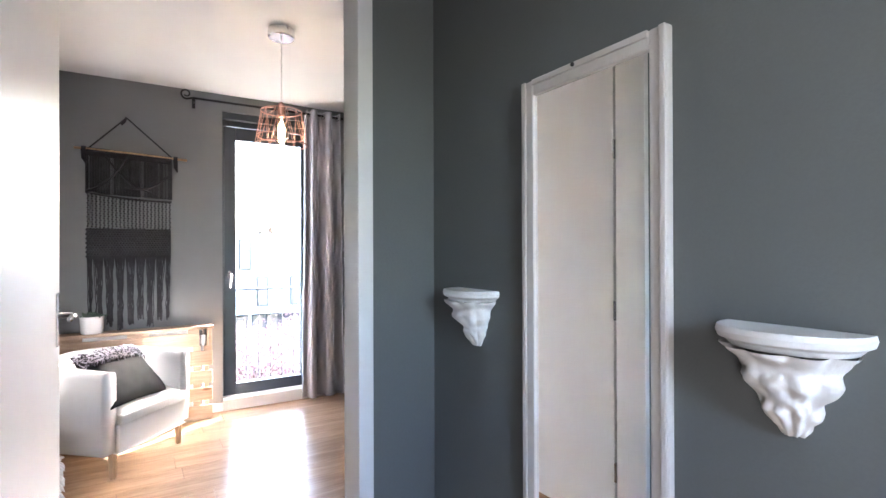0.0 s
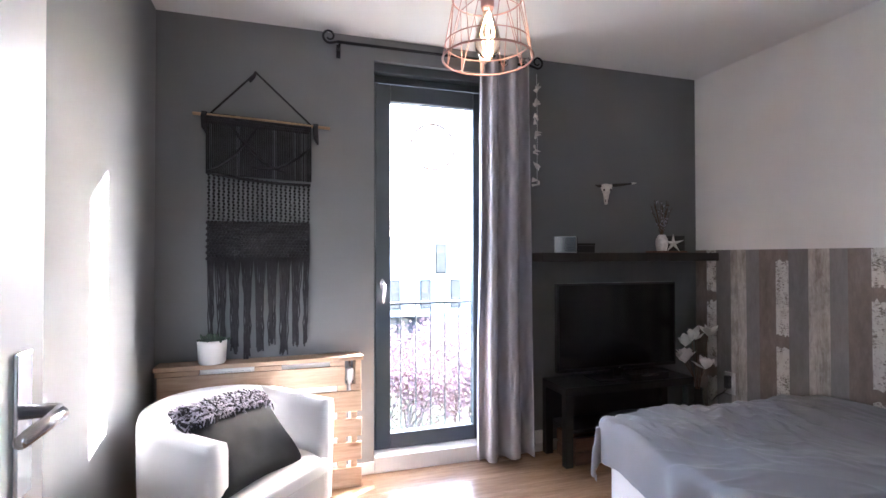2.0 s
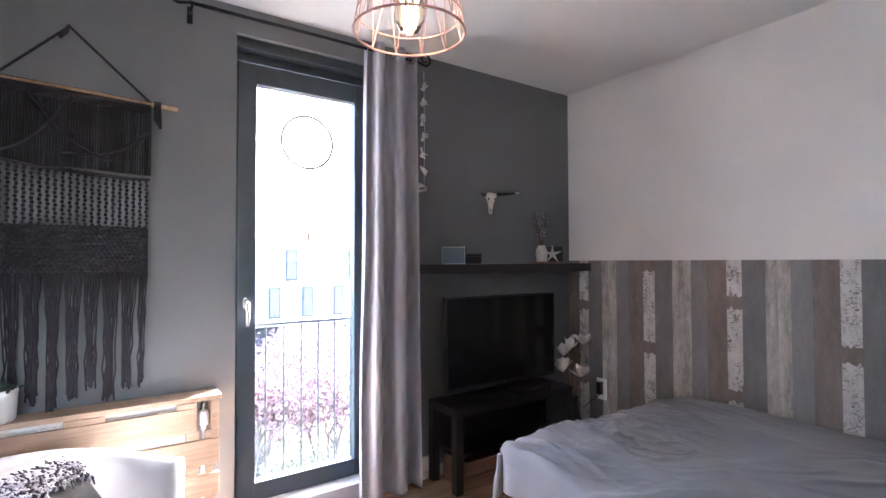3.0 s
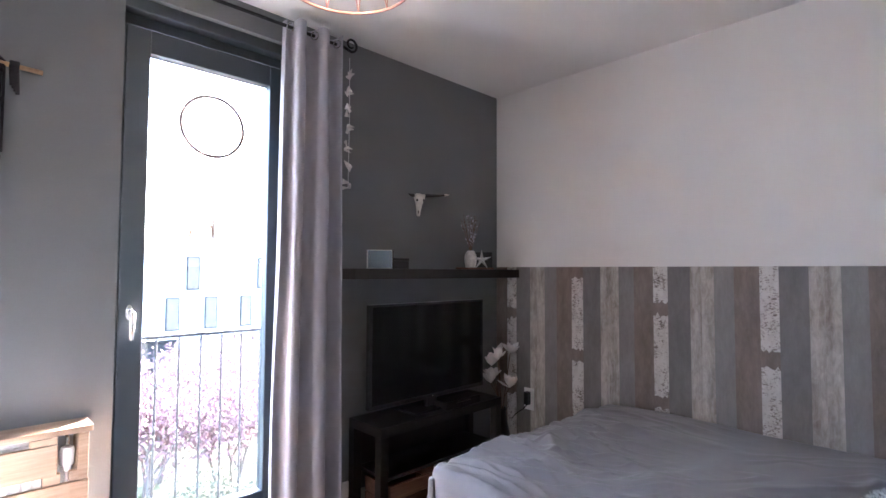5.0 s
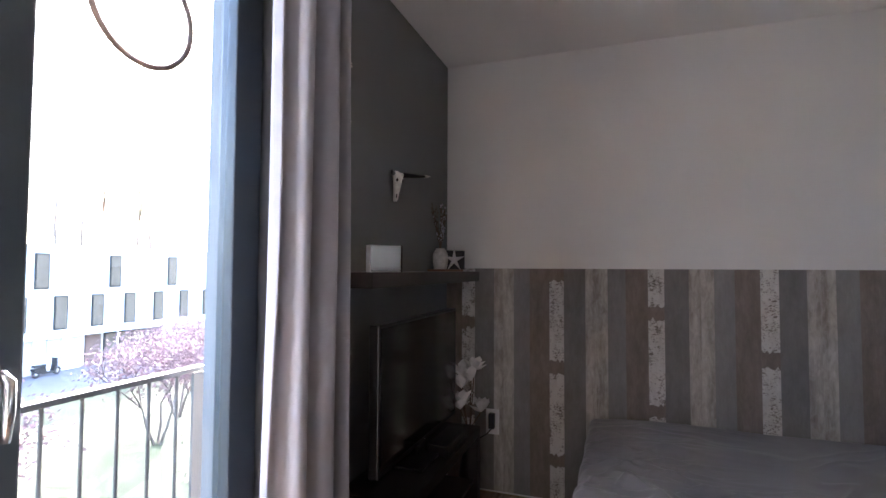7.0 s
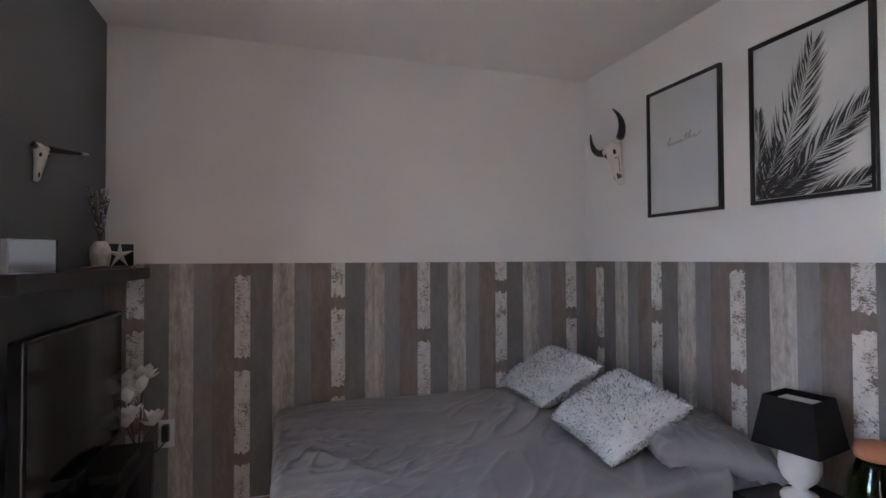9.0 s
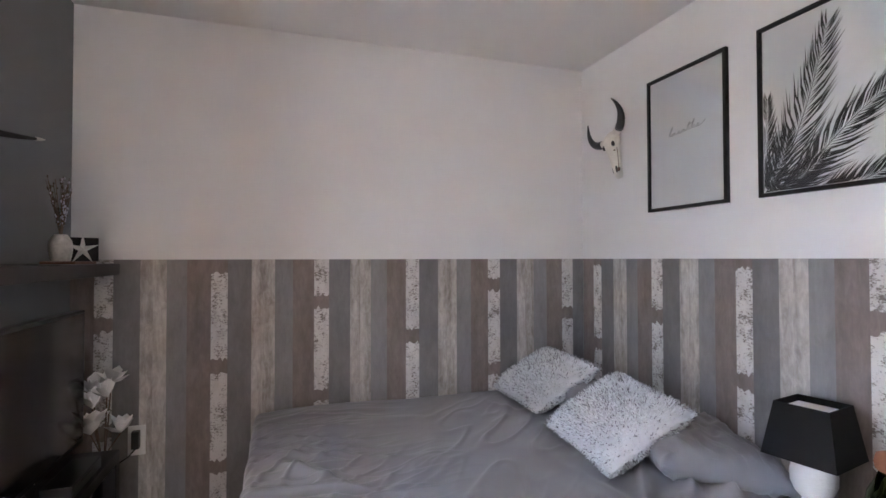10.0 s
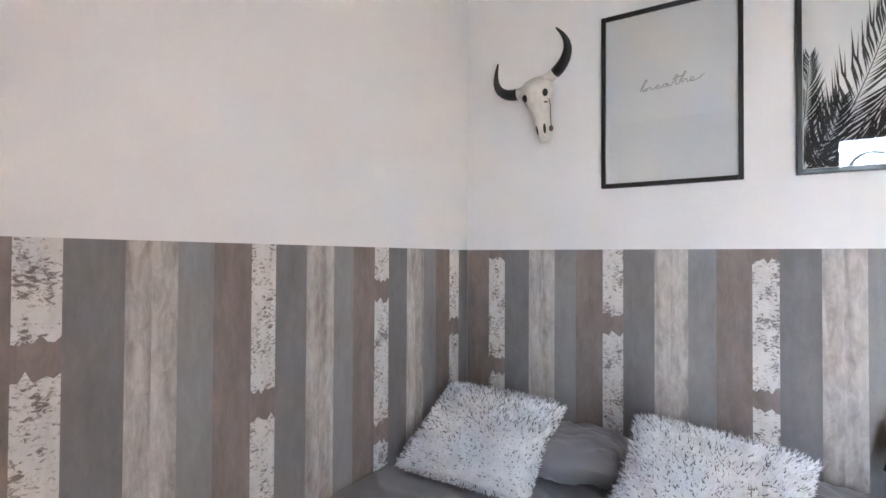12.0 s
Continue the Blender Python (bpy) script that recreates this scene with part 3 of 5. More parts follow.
def shaggy_cushion(at, seed):
    c = thing("shaggy_cushion", at, "white shaggy cushion flecked with grey on the bed", "cushion", "shaggy cushions on the bed")
    hu, hv, th = 0.245, 0.22, 0.165
    part("cover", soft_pad(18, 18, hu, hv, th, seed), M_FUR, c, smooth=True)
    rng = random.Random(int(seed * 10))
    verts, faces, mats = [], [], []
    for i in range(23000):
        u, v = rng.uniform(-1, 1), rng.uniform(-1, 1)
        s = 1 if rng.random() < 0.82 else -1
        full = max(0.0, (1 - u ** 4)) ** 0.55 * max(0.0, (1 - v ** 4)) ** 0.55
        base = Vector((u * hu * (1 - 0.09 * (1 - abs(v) ** 1.5) * abs(u) ** 3), v * hv * (1 - 0.09 * (1 - abs(u) ** 1.5) * abs(v) ** 3), s * th / 2 * full))
        way = Vector((u * 0.8 + rng.uniform(-0.5, 0.5), v * 0.8 + rng.uniform(-0.5, 0.5), s * (0.25 + 0.5 * full))).normalized()
        length = rng.uniform(0.010, 0.019)
        side = way.orthogonal().normalized()
        side = (Matrix.Rotation(rng.uniform(0, 6.28), 3, way) @ side) * rng.uniform(0.0012, 0.0026)
        bend = Vector((0, 0, -0.006)) + Vector((rng.uniform(-1, 1), rng.uniform(-1, 1), 0)) * 0.006
        k = len(verts)
        tip = base + way * length + bend
        mid = base + way * length * 0.6
        verts += [base - side, base + side, mid + side, mid - side, tip]
        faces += [(k, k + 1, k + 2, k + 3), (k + 3, k + 2, k + 4)]
        dark = rng.random() < 0.24 + 0.34 * math.exp(-((u * u + v * v) / 0.12))
        mats += [1 if dark and rng.random() < 0.5 else 0, 1 if dark else 0]
    me = bpy.data.meshes.new("fur")
    me.from_pydata(verts, [], faces)
    me.materials.append(M_FUR)
    me.materials.append(M_FURD)
    me.polygons.foreach_set("material_index", mats)
    fur = new("fur", me)
    fur.parent = c
    tagged(fur, "long white pile with grey tips", kind="stuff")


shaggy_cushion(frame_of((3.11, 2.27, 0.655), (3.40, 2.28, 0.665), (3.12, 2.02, 0.78)), 1.3)
shaggy_cushion(frame_of((2.37, 2.34, 0.65), (2.66, 2.33, 0.675), (2.33, 2.10, 0.78)), 2.7)

for at, seed in ((pose(2.98, 2.03, 0.565, 9, 2, 3), 5.0), (pose(2.25, 2.05, 0.562, 10, -2, -19), 6.0)):
    p = put("pillow", soft_pad(56, 44, 0.36, 0.27, 0.145, seed, 0.22, 0.022, 0.02), M_DUVET, at=at, smooth=True)
    tagged(p, "grey cotton bed pillow behind a shaggy cushion", "pillow", "grey pillows at the head of the bed")


def armchair():
    c = thing("tub_armchair", pose(0.284, 4.108, 0, 0, 0, 47.5), "white upholstered tub armchair with light wooden legs", "armchair")
    R, T = 0.357, 0.085
    # tub wall: from the left arm round the back to the right arm
    def centre(t):
        """Plan place and outward way along the tub, t from 0 to 1."""
        straight, half = 0.30, math.pi * (R - T / 2)
        total = 2 * straight + half
        d = t * total
        r = R - T / 2
        if d < straight:
            return Vector((-r, -0.30 + d)), Vector((-1, 0))
        if d > straight + half:
            return Vector((r, -(d - straight - half))), Vector((1, 0))
        a = math.pi - (d - straight) / r
        return Vector((r * math.cos(a), r * math.sin(a) * 0.96)), Vector((math.cos(a), math.sin(a)))
    n, bm = 64, bmesh.new()
    rings = []
    for i in range(n + 1):
        t = i / n
        p, out = centre(t)
        rim = 0.635 + 0.035 * math.sin(math.pi * t) ** 1.5
        ring = []
        section = [(0.5, 0.155), (0.5, 0.30), (0.52, 0.48), (0.5, rim - 0.04), (0.40, rim - 0.01), (0.0, rim), (-0.40, rim - 0.01), (-0.5, rim - 0.04), (-0.5, 0.5), (-0.5, 0.155)]
        for k, z in section:
            taper = 1 - 0.06 * (0.7 - z)
            q = p * taper + out * (k * T)
            ring.append(bm.verts.new((q.x, q.y, z + 0.002 * wave(t * 9, z * 6, 2))))
        rings.append(ring)
    for a, b in zip(rings, rings[1:]):
        m = len(a)
        for k in range(m):
            bm.faces.new((a[k], a[(k + 1) % m], b[(k + 1) % m], b[k]))
    bm.faces.new(rings[0])
    bm.faces.new(rings[-1][::-1])
    part("tub_back", bm, M_LEATHER, c, smooth=True, bevel=0.012)
    # base under the seat, with a curved back
    ri = R - T
    outline = [(-ri, -0.315), (ri, -0.315), (ri, 0.0)] + [(ri * math.cos(a), ri * math.sin(a)) for a in [math.pi * k / 14 for k in range(1, 14)]] + [(-ri, 0.0)]
    body = prism(outline, 0.17, "z")
    bmesh.ops.translate(body, verts=body.verts, vec=(0, 0, 0.15))
    part("base", body, M_LEATHER, c, bevel=0.012)
    def seat(u, v):
        x = (2 * u - 1) * (ri - 0.004)
        back = math.sqrt(max(0.0, ri * ri - x * x)) * 0.95
        y = -0.335 + v * (back + 0.335)
        full = (1 - abs(2 * u - 1) ** 6) * (1 - abs(2 * v - 1) ** 5)
        return x, y, 0.33 + 0.10 * full ** 0.5 + 0.006 * wave(u * 3, v * 3, 7)
    pad = part("seat_cushion", grid_sheet(28, 24, seat), M_LEATHER, c, smooth=True)
    front = part("seat_front", box(-ri + 0.004, -0.338, 0.31, ri - 0.004, -0.30, 0.375), M_LEATHER, c, bevel=0.012, smooth=True)
    for x, y in ((-0.27, -0.27), (0.27, -0.27), (-0.24, 0.22), (0.24, 0.22)):
        part("leg", cyl(0.017, 0.024, 0, 0.152, 4, at=pose(x, y, 0, 0, 0, 45)), M_LEG, c, "light wooden leg", bevel=0.002)
    # cushion
    q = thing("black_cushion", frame_of((0.345, 3.95, 0.55), (0.515, 4.15, 0.54), (0.245, 4.01, 0.668)), "black cushion with a lilac knitted border on the armchair", "cushion")
    part("cover", soft_pad(20, 20, 0.235, 0.20, 0.12, 4.0), M_BLACKCLOTH, q, smooth=True)
    rng = random.Random(8)
    tuft = bmesh.new()
    for i in range(900):
        u, v = rng.uniform(-1.02, 1.02), rng.uniform(0.46, 1.03)
        z = 0.065 * max(0.0, (1 - u ** 4)) ** 0.55 * max(0.0, (1 - v ** 4)) ** 0.55 + 0.004 * rng.random()
        p0 = Vector((u * 0.228, v * 0.195, z + 0.002))
        ang = rng.uniform(0, 6.28)
        w = Vector((math.cos(ang), math.sin(ang), 0)) * rng.uniform(0.012, 0.022)
        tube([p0 - w, p0 + Vector((0, 0, 0.012)), p0 + w + Vector((rng.uniform(-.01, .01), rng.uniform(-.01, .01), 0))], [0.0024, 0.0040, 0.0024], 4, tuft)
    shade = [rng.random() < 0.42 for k in range(900)]
    for i, f in enumerate(tuft.faces):
        f.material_index = 1 if shade[i // 10] else 0
    tagged(part("knitted_border", tuft, [M_LILAC, M_MACRAME], q, "looped silver and lilac yarn"), kind="stuff")


armchair()


def pallet_cover():
    p = thing("pallet_radiator_cover", pose(0, 0, 0), "upright wooden pallet covering the radiator", "pallet")
    x0, x1, y0, y1 = -0.125, 0.945, 4.575, 4.715
    def brd(name, a, b, za, zb, ya=y0, yb=y0 + 0.022, **k):
        return part(name, box(a - (a + b) / 2, -(yb - ya) / 2, -(zb - za) / 2, b - (a + b) / 2, (yb - ya) / 2, (zb - za) / 2), M_PINE, p, bevel=0.003, at=pose((a + b) / 2, (ya + yb) / 2, (za + zb) / 2))
    brd("front_board", x0 + 0.02, 0.84, 0.575, 0.685)
    brd("front_board", x0 + 0.02, x1 - 0.01, 0.425, 0.54)
    brd("front_board", x0 + 0.02, x1 - 0.01, 0.285, 0.385)
    brd("front_board", x0 + 0.02, x1 - 0.01, 0.15, 0.25)
    brd("front_board", x0 + 0.02, x1 - 0.01, 0.0, 0.11)
    # top made of two boards with slots between the spacers
    brd("top_board", x0, x1, 0.712, 0.735, y0 + 0.005, y1)
    for a, b in ((x0 + 0.01, 0.09), (0.36, 0.50), (0.76, 0.84)):
        brd("spacer", a, b, 0.686, 0.711, y0 + 0.004, y0 + 0.03)
    brd("end_upright", x1 - 0.045, x1 - 0.012, 0.54, 0.711, y0 + 0.006, y0 + 0.12)
    for z in (0.545, 0.387, 0.252, 0.112):
        for a in (x0 + 0.03, 0.36, 0.80):
            brd("block", a, a + 0.05, z - 0.002, z + 0.034, y0 + 0.006, y0 + 0.027)
            brd("block", a + 0.075, a + 0.11, z - 0.002, z + 0.034, y0 + 0.006, y0 + 0.027)
    # radiator behind it
    r = thing("radiator", pose(0, 0, 0), "white enamelled panel radiator behind the pallet", "radiator")
    part("panel", box(-0.06, 4.616, 0.10, 0.80, 4.70, 0.705), M_RAD, r, bevel=0.006)
    for i in range(27):
        x = -0.045 + i * 0.031
        part("rib", box(x - 0.012, 4.606, 0.12, x + 0.012, 4.617, 0.69), M_RAD, r, bevel=0.003)
    v = part("valve", lathe(((0.012, -0.05), (0.014, -0.03), (0.022, -0.028), (0.024, 0.02), (0.02, 0.035), (0.006, 0.038)), 20), M_SOCKET, r, "white thermostat valve with chrome elbow", smooth=False, at=pose(0.872, 4.615, 0.625))
    part("pipe", tube([(0, 0, 0.03), (0, 0, 0.07), (-0.01, 0.02, 0.085), (-0.03, 0.04, 0.09)], 0.006, 8), M_STEEL, v, smooth=True)
    part("pipe", tube([(0, 0, -0.05), (0, 0, -0.625)], 0.007, 8), M_SOCKET, v, smooth=True)


pallet_cover()


def television():
    s = thing("tv_bench", pose(2.16, 4.41, 0), "low black-brown bench under the television", "tv bench")
    w, d, h = 0.98, 0.295, 0.49
    part("top", box(0, 0, h - 0.05, w, d, h), M_BLACKW, s, bevel=0.003)
    part("shelf", box(0.05, 0.02, 0.20, w - 0.05, d - 0.02, 0.22), M_BLACKW, s, bevel=0.002)
    for x in (0.0, w - 0.05):
        for y in (0.0, d - 0.05):
            part("leg", box(x, y, 0, x + 0.05, y + 0.05, h - 0.05), M_BLACKW, s, bevel=0.002)
    part("back_panel", box(0.05, d - 0.02, 0.22, w - 0.05, d - 0.008, h - 0.05), M_BLACKW, s)
    t = thing("television", pose(2.645, 4.56, 0.49), "black flat-screen television switched off on the bench", "television")
    part("stand", box(-0.2, -0.09, 0, 0.2, 0.09, 0.012), M_BLACK, t, bevel=0.004)
    part("neck", box(-0.04, -0.012, 0.012, 0.04, 0.012, 0.07), M_BLACK, t, bevel=0.003)
    part("housing", box(-0.465, -0.02, 0.06, 0.465, 0.022, 0.635), M_BLACK, t, bevel=0.006)
    part("screen", box(-0.45, -0.0225, 0.085, 0.45, -0.0205, 0.622), M_SCREEN, t, "dark glossy screen")
    part("power_light", box(-0.004, -0.0235, 0.07, 0.004, -0.0225, 0.073), M_SOCKET, t)
    m = thing("media_player", pose(2.80, 4.475, 0.49), "flat black media box with a painted glint along its front", "media player")
    part("body", box(-0.15, -0.05, 0, 0.15, 0.05, 0.045), M_BLACK, m, bevel=0.004)
    # pale strip that paints a glint on the front of the box
    part("glint_strip", box(-0.07, -0.0525, 0.03, 0.06, -0.0505, 0.035), M_STEEL, m)


television()


def crate():
    c = thing("wooden_crate", pose(2.43, 4.545, 0), "low reddish wooden crate standing under the bench", "crate")
    for z in (0.0, 0.085):
        for y in (-0.115, 0.103):
            part("long_board", box(-0.19, y, z, 0.19, y + 0.012, z + 0.078), M_CRATE, c, bevel=0.002)
        for x in (-0.19, 0.178):
            part("end_board", box(x, -0.102, z, x + 0.012, 0.102, z + 0.078), M_CRATE, c, bevel=0.002)
    part("bottom", box(-0.177, -0.102, 0.004, 0.177, 0.102, 0.014), M_CRATE, c)


crate()
put("wall_shelf", box(2.05, 4.505, 1.268, EAST - 0.006, 4.716, 1.326), M_SHELF, bevel=0.003)
tagged(bpy.data.objects["wall_shelf"], "long dark brown floating wall shelf with ornaments", "shelf")


def curtain():
    """Gathered cloth hanging from the rod beside the balcony door."""
    c = thing("curtain", pose(0, 0, 0), "gathered floor-length grey curtain on an iron rod", "curtain")
    def place(u, v):
        z = 0.03 + v * 2.545
        spread = 1.0 + 0.18 * (1 - v)
        x = 1.852 + (u - 0.5) * 0.315 * spread
        k = 2 * math.pi * 2.8 * u + 0.9 * math.sin(5 * u) + 0.5 * wave(u * 3, v * 2, 3)
        amp = 0.062 * (0.85 + 0.25 * wave(u * 5, v * 1.2, 1))
        y = 4.615 + amp * math.sin(k) + 0.005 * math.sin(1.7 * k + 1.5 + 2 * v) * (1 - v)
        x += 0.010 * math.cos(k * 2 + 1) + 0.004 * wave(u * 4, v * 2.5, 6)
        return x, y, z
    cl = part("cloth", grid_sheet(150, 60, place), M_CURTAIN, c, smooth=True)
    solid = cl.modifiers.new("thickness", "SOLIDIFY")
    solid.thickness = 0.003
    for i in range(5):
        u = 0.1 + i * 0.2
        ring = [(0.022 * math.cos(a), 0, 0.022 * math.sin(a)) for a in [2 * math.pi * k / 20 for k in range(20)]]
        part("eyelet", tube(ring, 0.003, 6, closed=True), M_STEEL, c, at=pose(1.715 + i * 0.067, 4.60, 2.535, 0, 0, 60 if i % 2 else 120))


def curtain_rod():
    r = thing("curtain_rod", pose(0, 4.625, 2.545), "black wrought-iron curtain rod with scrolled ends", "curtain rod")
    part("rod", tube([(0.80, 0, 0), (2.045, 0, 0)], 0.009, 12), M_IRON, r, smooth=True)
    for x, s in ((0.80, -1), (2.045, 1)):
        pts = []
        for i in range(26):
            a = i / 25
            ang = -math.pi / 2 + a * math.pi * 2.3
            rad = 0.040 * (1 - 0.62 * a)
            pts.append((x + s * (0.045 + rad * math.cos(ang)), 0, 0.028 + rad * math.sin(ang)))
        pts = [(x, 0, 0), (x + s * 0.02, 0, -0.006)] + pts
        part("finial", tube(pts, [0.008 - 0.003 * i / len(pts) for i in range(len(pts))], 8), M_IRON, r, smooth=True)
    for x in (0.815, 2.03):
        br = part("bracket", tube([(x, 0, 0), (x, 0.05, -0.01), (x, 0.092, -0.015)], 0.006, 8), M_IRON, r, smooth=True)
        part("wall_plate", box(x - 0.012, 0.088, -0.06, x + 0.012, 0.094, 0.02), M_IRON, br, bevel=0.002)


curtain()
curtain_rod()


def pendant():
    p = thing("pendant_lamp", pose(1.15, 3.224, HIGH), "pendant lamp with a rose copper wire cage and filament bulb", "pendant lamp")
    part("canopy", lathe(((0.002, 0.0), (0.074, 0.0), (0.076, -0.004), (0.076, -0.05), (0.070, -0.056), (0.002, -0.056)), 32), M_STEEL, p, "round metal ceiling cup")
    part("cord", tube([(0, 0, -0.056), (0, 0, -0.46)], 0.003, 8), M_SOCKET, p, smooth=True)
    part("socket", lathe(((0.006, -0.43), (0.016, -0.44), (0.022, -0.465), (0.022, -0.51), (0.017, -0.525), (0.004, -0.526)), 20), M_COPPER, p, "dark bronze lamp holder", smooth=True)
    b = part("bulb", lathe(((0.012, -0.52), (0.016, -0.535), (0.034, -0.58), (0.043, -0.62), (0.040, -0.65), (0.024, -0.678), (0.003, -0.684)), 24), M_BULBGLASS, p, "clear amber filament bulb", smooth=True)
    b.visible_shadow = False
    for i in range(6):
        a = i * math.pi / 3
        part("filament", tube([(0.005 * math.cos(a), 0.005 * math.sin(a), -0.555), (0.015 * math.cos(a), 0.015 * math.sin(a), -0.60), (0.008 * math.cos(a), 0.008 * math.sin(a), -0.655)], 0.0016, 5), M_FILAMENT, b)
    top, low, rt, rb = -0.485, -0.682, 0.115, 0.148
    cage = part("cage", tube([(rt * math.cos(a), rt * math.sin(a), top) for a in [2 * math.pi * k / 48 for k in range(48)]], 0.003, 6, closed=True), M_COPPER, p, "rose copper wire cage", smooth=True)
    part("ring", tube([(rb * math.cos(a), rb * math.sin(a), low) for a in [2 * math.pi * k / 48 for k in range(48)]], 0.0035, 6, closed=True), M_COPPER, cage, smooth=True)
    part("ring", tube([(0.139 * math.cos(a), 0.139 * math.sin(a), -0.635) for a in [2 * math.pi * k / 48 for k in range(48)]], 0.002, 6, closed=True), M_COPPER, cage, smooth=True)
    n = 12
    for i in range(n):
        a0, a1, a2 = 2 * math.pi * i / n, 2 * math.pi * (i + 0.5) / n, 2 * math.pi * (i - 0.5) / n
        part("wire", tube([(rt * math.cos(a0), rt * math.sin(a0), top), (rb * math.cos(a1), rb * math.sin(a1), low)], 0.0014, 5), M_COPPER, cage)
        part("wire", tube([(rt * math.cos(a0), rt * math.sin(a0), top), (rb * math.cos(a2), rb * math.sin(a2), low)], 0.0014, 5), M_COPPER, cage)
        if i % 2 == 0:
            part("spoke", tube([(rt * math.cos(a0), rt * math.sin(a0), top), (0.05 * math.cos(a0), 0.05 * math.sin(a0), top + 0.02), (0.018 * math.cos(a0), 0.018 * math.sin(a0), top - 0.002)], 0.0014, 5), M_COPPER, cage)
    glow = bpy.data.lights.new("bulb_light", "POINT")
    glow.energy, glow.color, glow.shadow_soft_size = 0.025, (1.0, 0.72, 0.42), 0.004
    new("bulb_light", glow).location = (1.15, 3.224, HIGH - 0.62)


pendant()

# ---- bedroom: smaller things ----
def macrame():
    m = thing("macrame_hanging", pose(0, 0, 0), "black macrame wall hanging with a long fringe", "wall hanging")
    y, xl, xr = WINWALL - 0.024, 0.105, 0.655
    rod_l, rod_r = (0.035, 2.085), (0.765, 2.055)
    def zrod(x):
        return rod_l[1] + (rod_r[1] - rod_l[1]) * (x - rod_l[0]) / (rod_r[0] - rod_l[0])
    part("stick", tube([(rod_l[0], y, rod_l[1]), (0.4, y, zrod(0.4) + 0.004), (rod_r[0], y, rod_r[1])], 0.009, 10), M_LEG, m, "thin wooden stick", smooth=True)
    part("hanging_cord", tube([(xl + 0.01, y, zrod(xl)), (0.35, y + 0.004, 2.335), (0.36, y + 0.004, 2.34), (xr + 0.01, y, zrod(xr))], 0.0055, 8), M_MACRAME, m, smooth=True)
    part("nail_loop", tube([(0.352, y, 2.335), (0.335, y - 0.008, 2.30), (0.325, y - 0.008, 2.285), (0.345, y - 0.006, 2.31), (0.356, y, 2.345)], 0.008, 8), M_MACRAME, m, smooth=True)
    for x, s in ((xl - 0.012, 1), (xr + 0.03, 1)):
        knot = bmesh.new()
        for k in range(4):
            tube([(x + 0.006 * k - 0.01, y, zrod(x) + 0.016), (x + 0.006 * k - 0.012, y - 0.014, zrod(x) - 0.01), (x + 0.006 * k - 0.008, y - 0.008, zrod(x) - 0.075 - 0.01 * k)], 0.006, 6, knot)
        part("end_knot", knot, M_MACRAME, m, smooth=True)
    rng = random.Random(11)
    n = 58
    upper, beads, fringe = bmesh.new(), bmesh.new(), bmesh.new()
    for i in range(n):
        x = xl + (xr - xl) * i / (n - 1)
        # fine hanging threads of the top field
        pts = [(x, y - 0.002, zrod(x) + 0.012)] + [(x + 0.002 * wave(i, k, 1), y - 0.003 + 0.002 * wave(i, k, 2), zrod(x) - 0.33 * k / 4 + 0.006) for k in range(1, 5)]
        tube(pts, 0.0049 if rng.random() < 0.85 else 0.003, 5, upper)
    tagged(part("top_field", upper, M_MACRAME, m, "close black threads", smooth=True), kind="stuff")
    for a, b, sag in (((xl, 1.77), (0.37, 2.04), 0.05), ((0.22, 2.04), (0.52, 1.78), 0.05), ((0.34, 1.80), (xr, 1.93), 0.05), ((xl, 1.765), (xr, 1.715), 0.015), ((xl, zrod(xl) - 0.012), (xr, zrod(xr) - 0.012), 0.0)):
        pts = [(a[0] + (b[0] - a[0]) * k / 10, y - 0.010, a[1] + (b[1] - a[1]) * k / 10 - sag * math.sin(math.pi * k / 10)) for k in range(11)]
        part("cross_cord", tube(pts, 0.008, 7), M_MACRAME, m, smooth=True)
    header = bmesh.new()
    for r in range(3):
        for i in range(46):
            x = xl + (xr - xl) * (i + 0.5 * (r % 2)) / 46
            ball(0.0105, 6, header, Matrix.Translation((x, y - 0.005, zrod(x) - 0.012 - 0.014 * r)) @ Matrix.Diagonal((0.75, 0.6, 0.9, 1)))
    tagged(part("header_band", header, M_MACRAME, m, "thick knotted band under the stick", smooth=True), kind="stuff")
    cols = 22
    for i in range(cols):
        beads = bmesh.new()
        x = xl + 0.012 + (xr - xl - 0.024) * i / (cols - 1)
        z0 = 1.755 - 0.05 * (x - xl) / (xr - xl)
        k = 0
        while z0 - 0.017 * k > 1.50:
            z = z0 - 0.017 * k
            ball(0.0072, 7, beads, Matrix.Translation((x + 0.0015 * (1 if k % 2 else -1), y - 0.004, z)) @ Matrix.Diagonal((1, 0.8, 1.15, 1)))
            k += 1
        tagged(part("knotted_column", beads, M_MACRAME, m, smooth=True), kind="stuff")
    field = bmesh.new()
    for r in range(13):
        for i in range(28):
            x = xl + 0.008 + (xr - xl - 0.016) * (i + 0.5 * (r % 2)) / 28
            z = 1.492 - 0.0165 * r
            ball(0.0125, 6, field, Matrix.Translation((x, y - 0.003, z)) @ Matrix.Rotation(0.6 * (1 if r % 2 else -1), 4, "Y") @ Matrix.Diagonal((1.0, 0.6, 0.8, 1)))
    box(xl + 0.004, y + 0.0, 1.285, xr - 0.004, y + 0.006, 1.495, field)
    part("dense_field", field, M_MACRAME, m, "dense band of small knots", smooth=True)
    count = 150
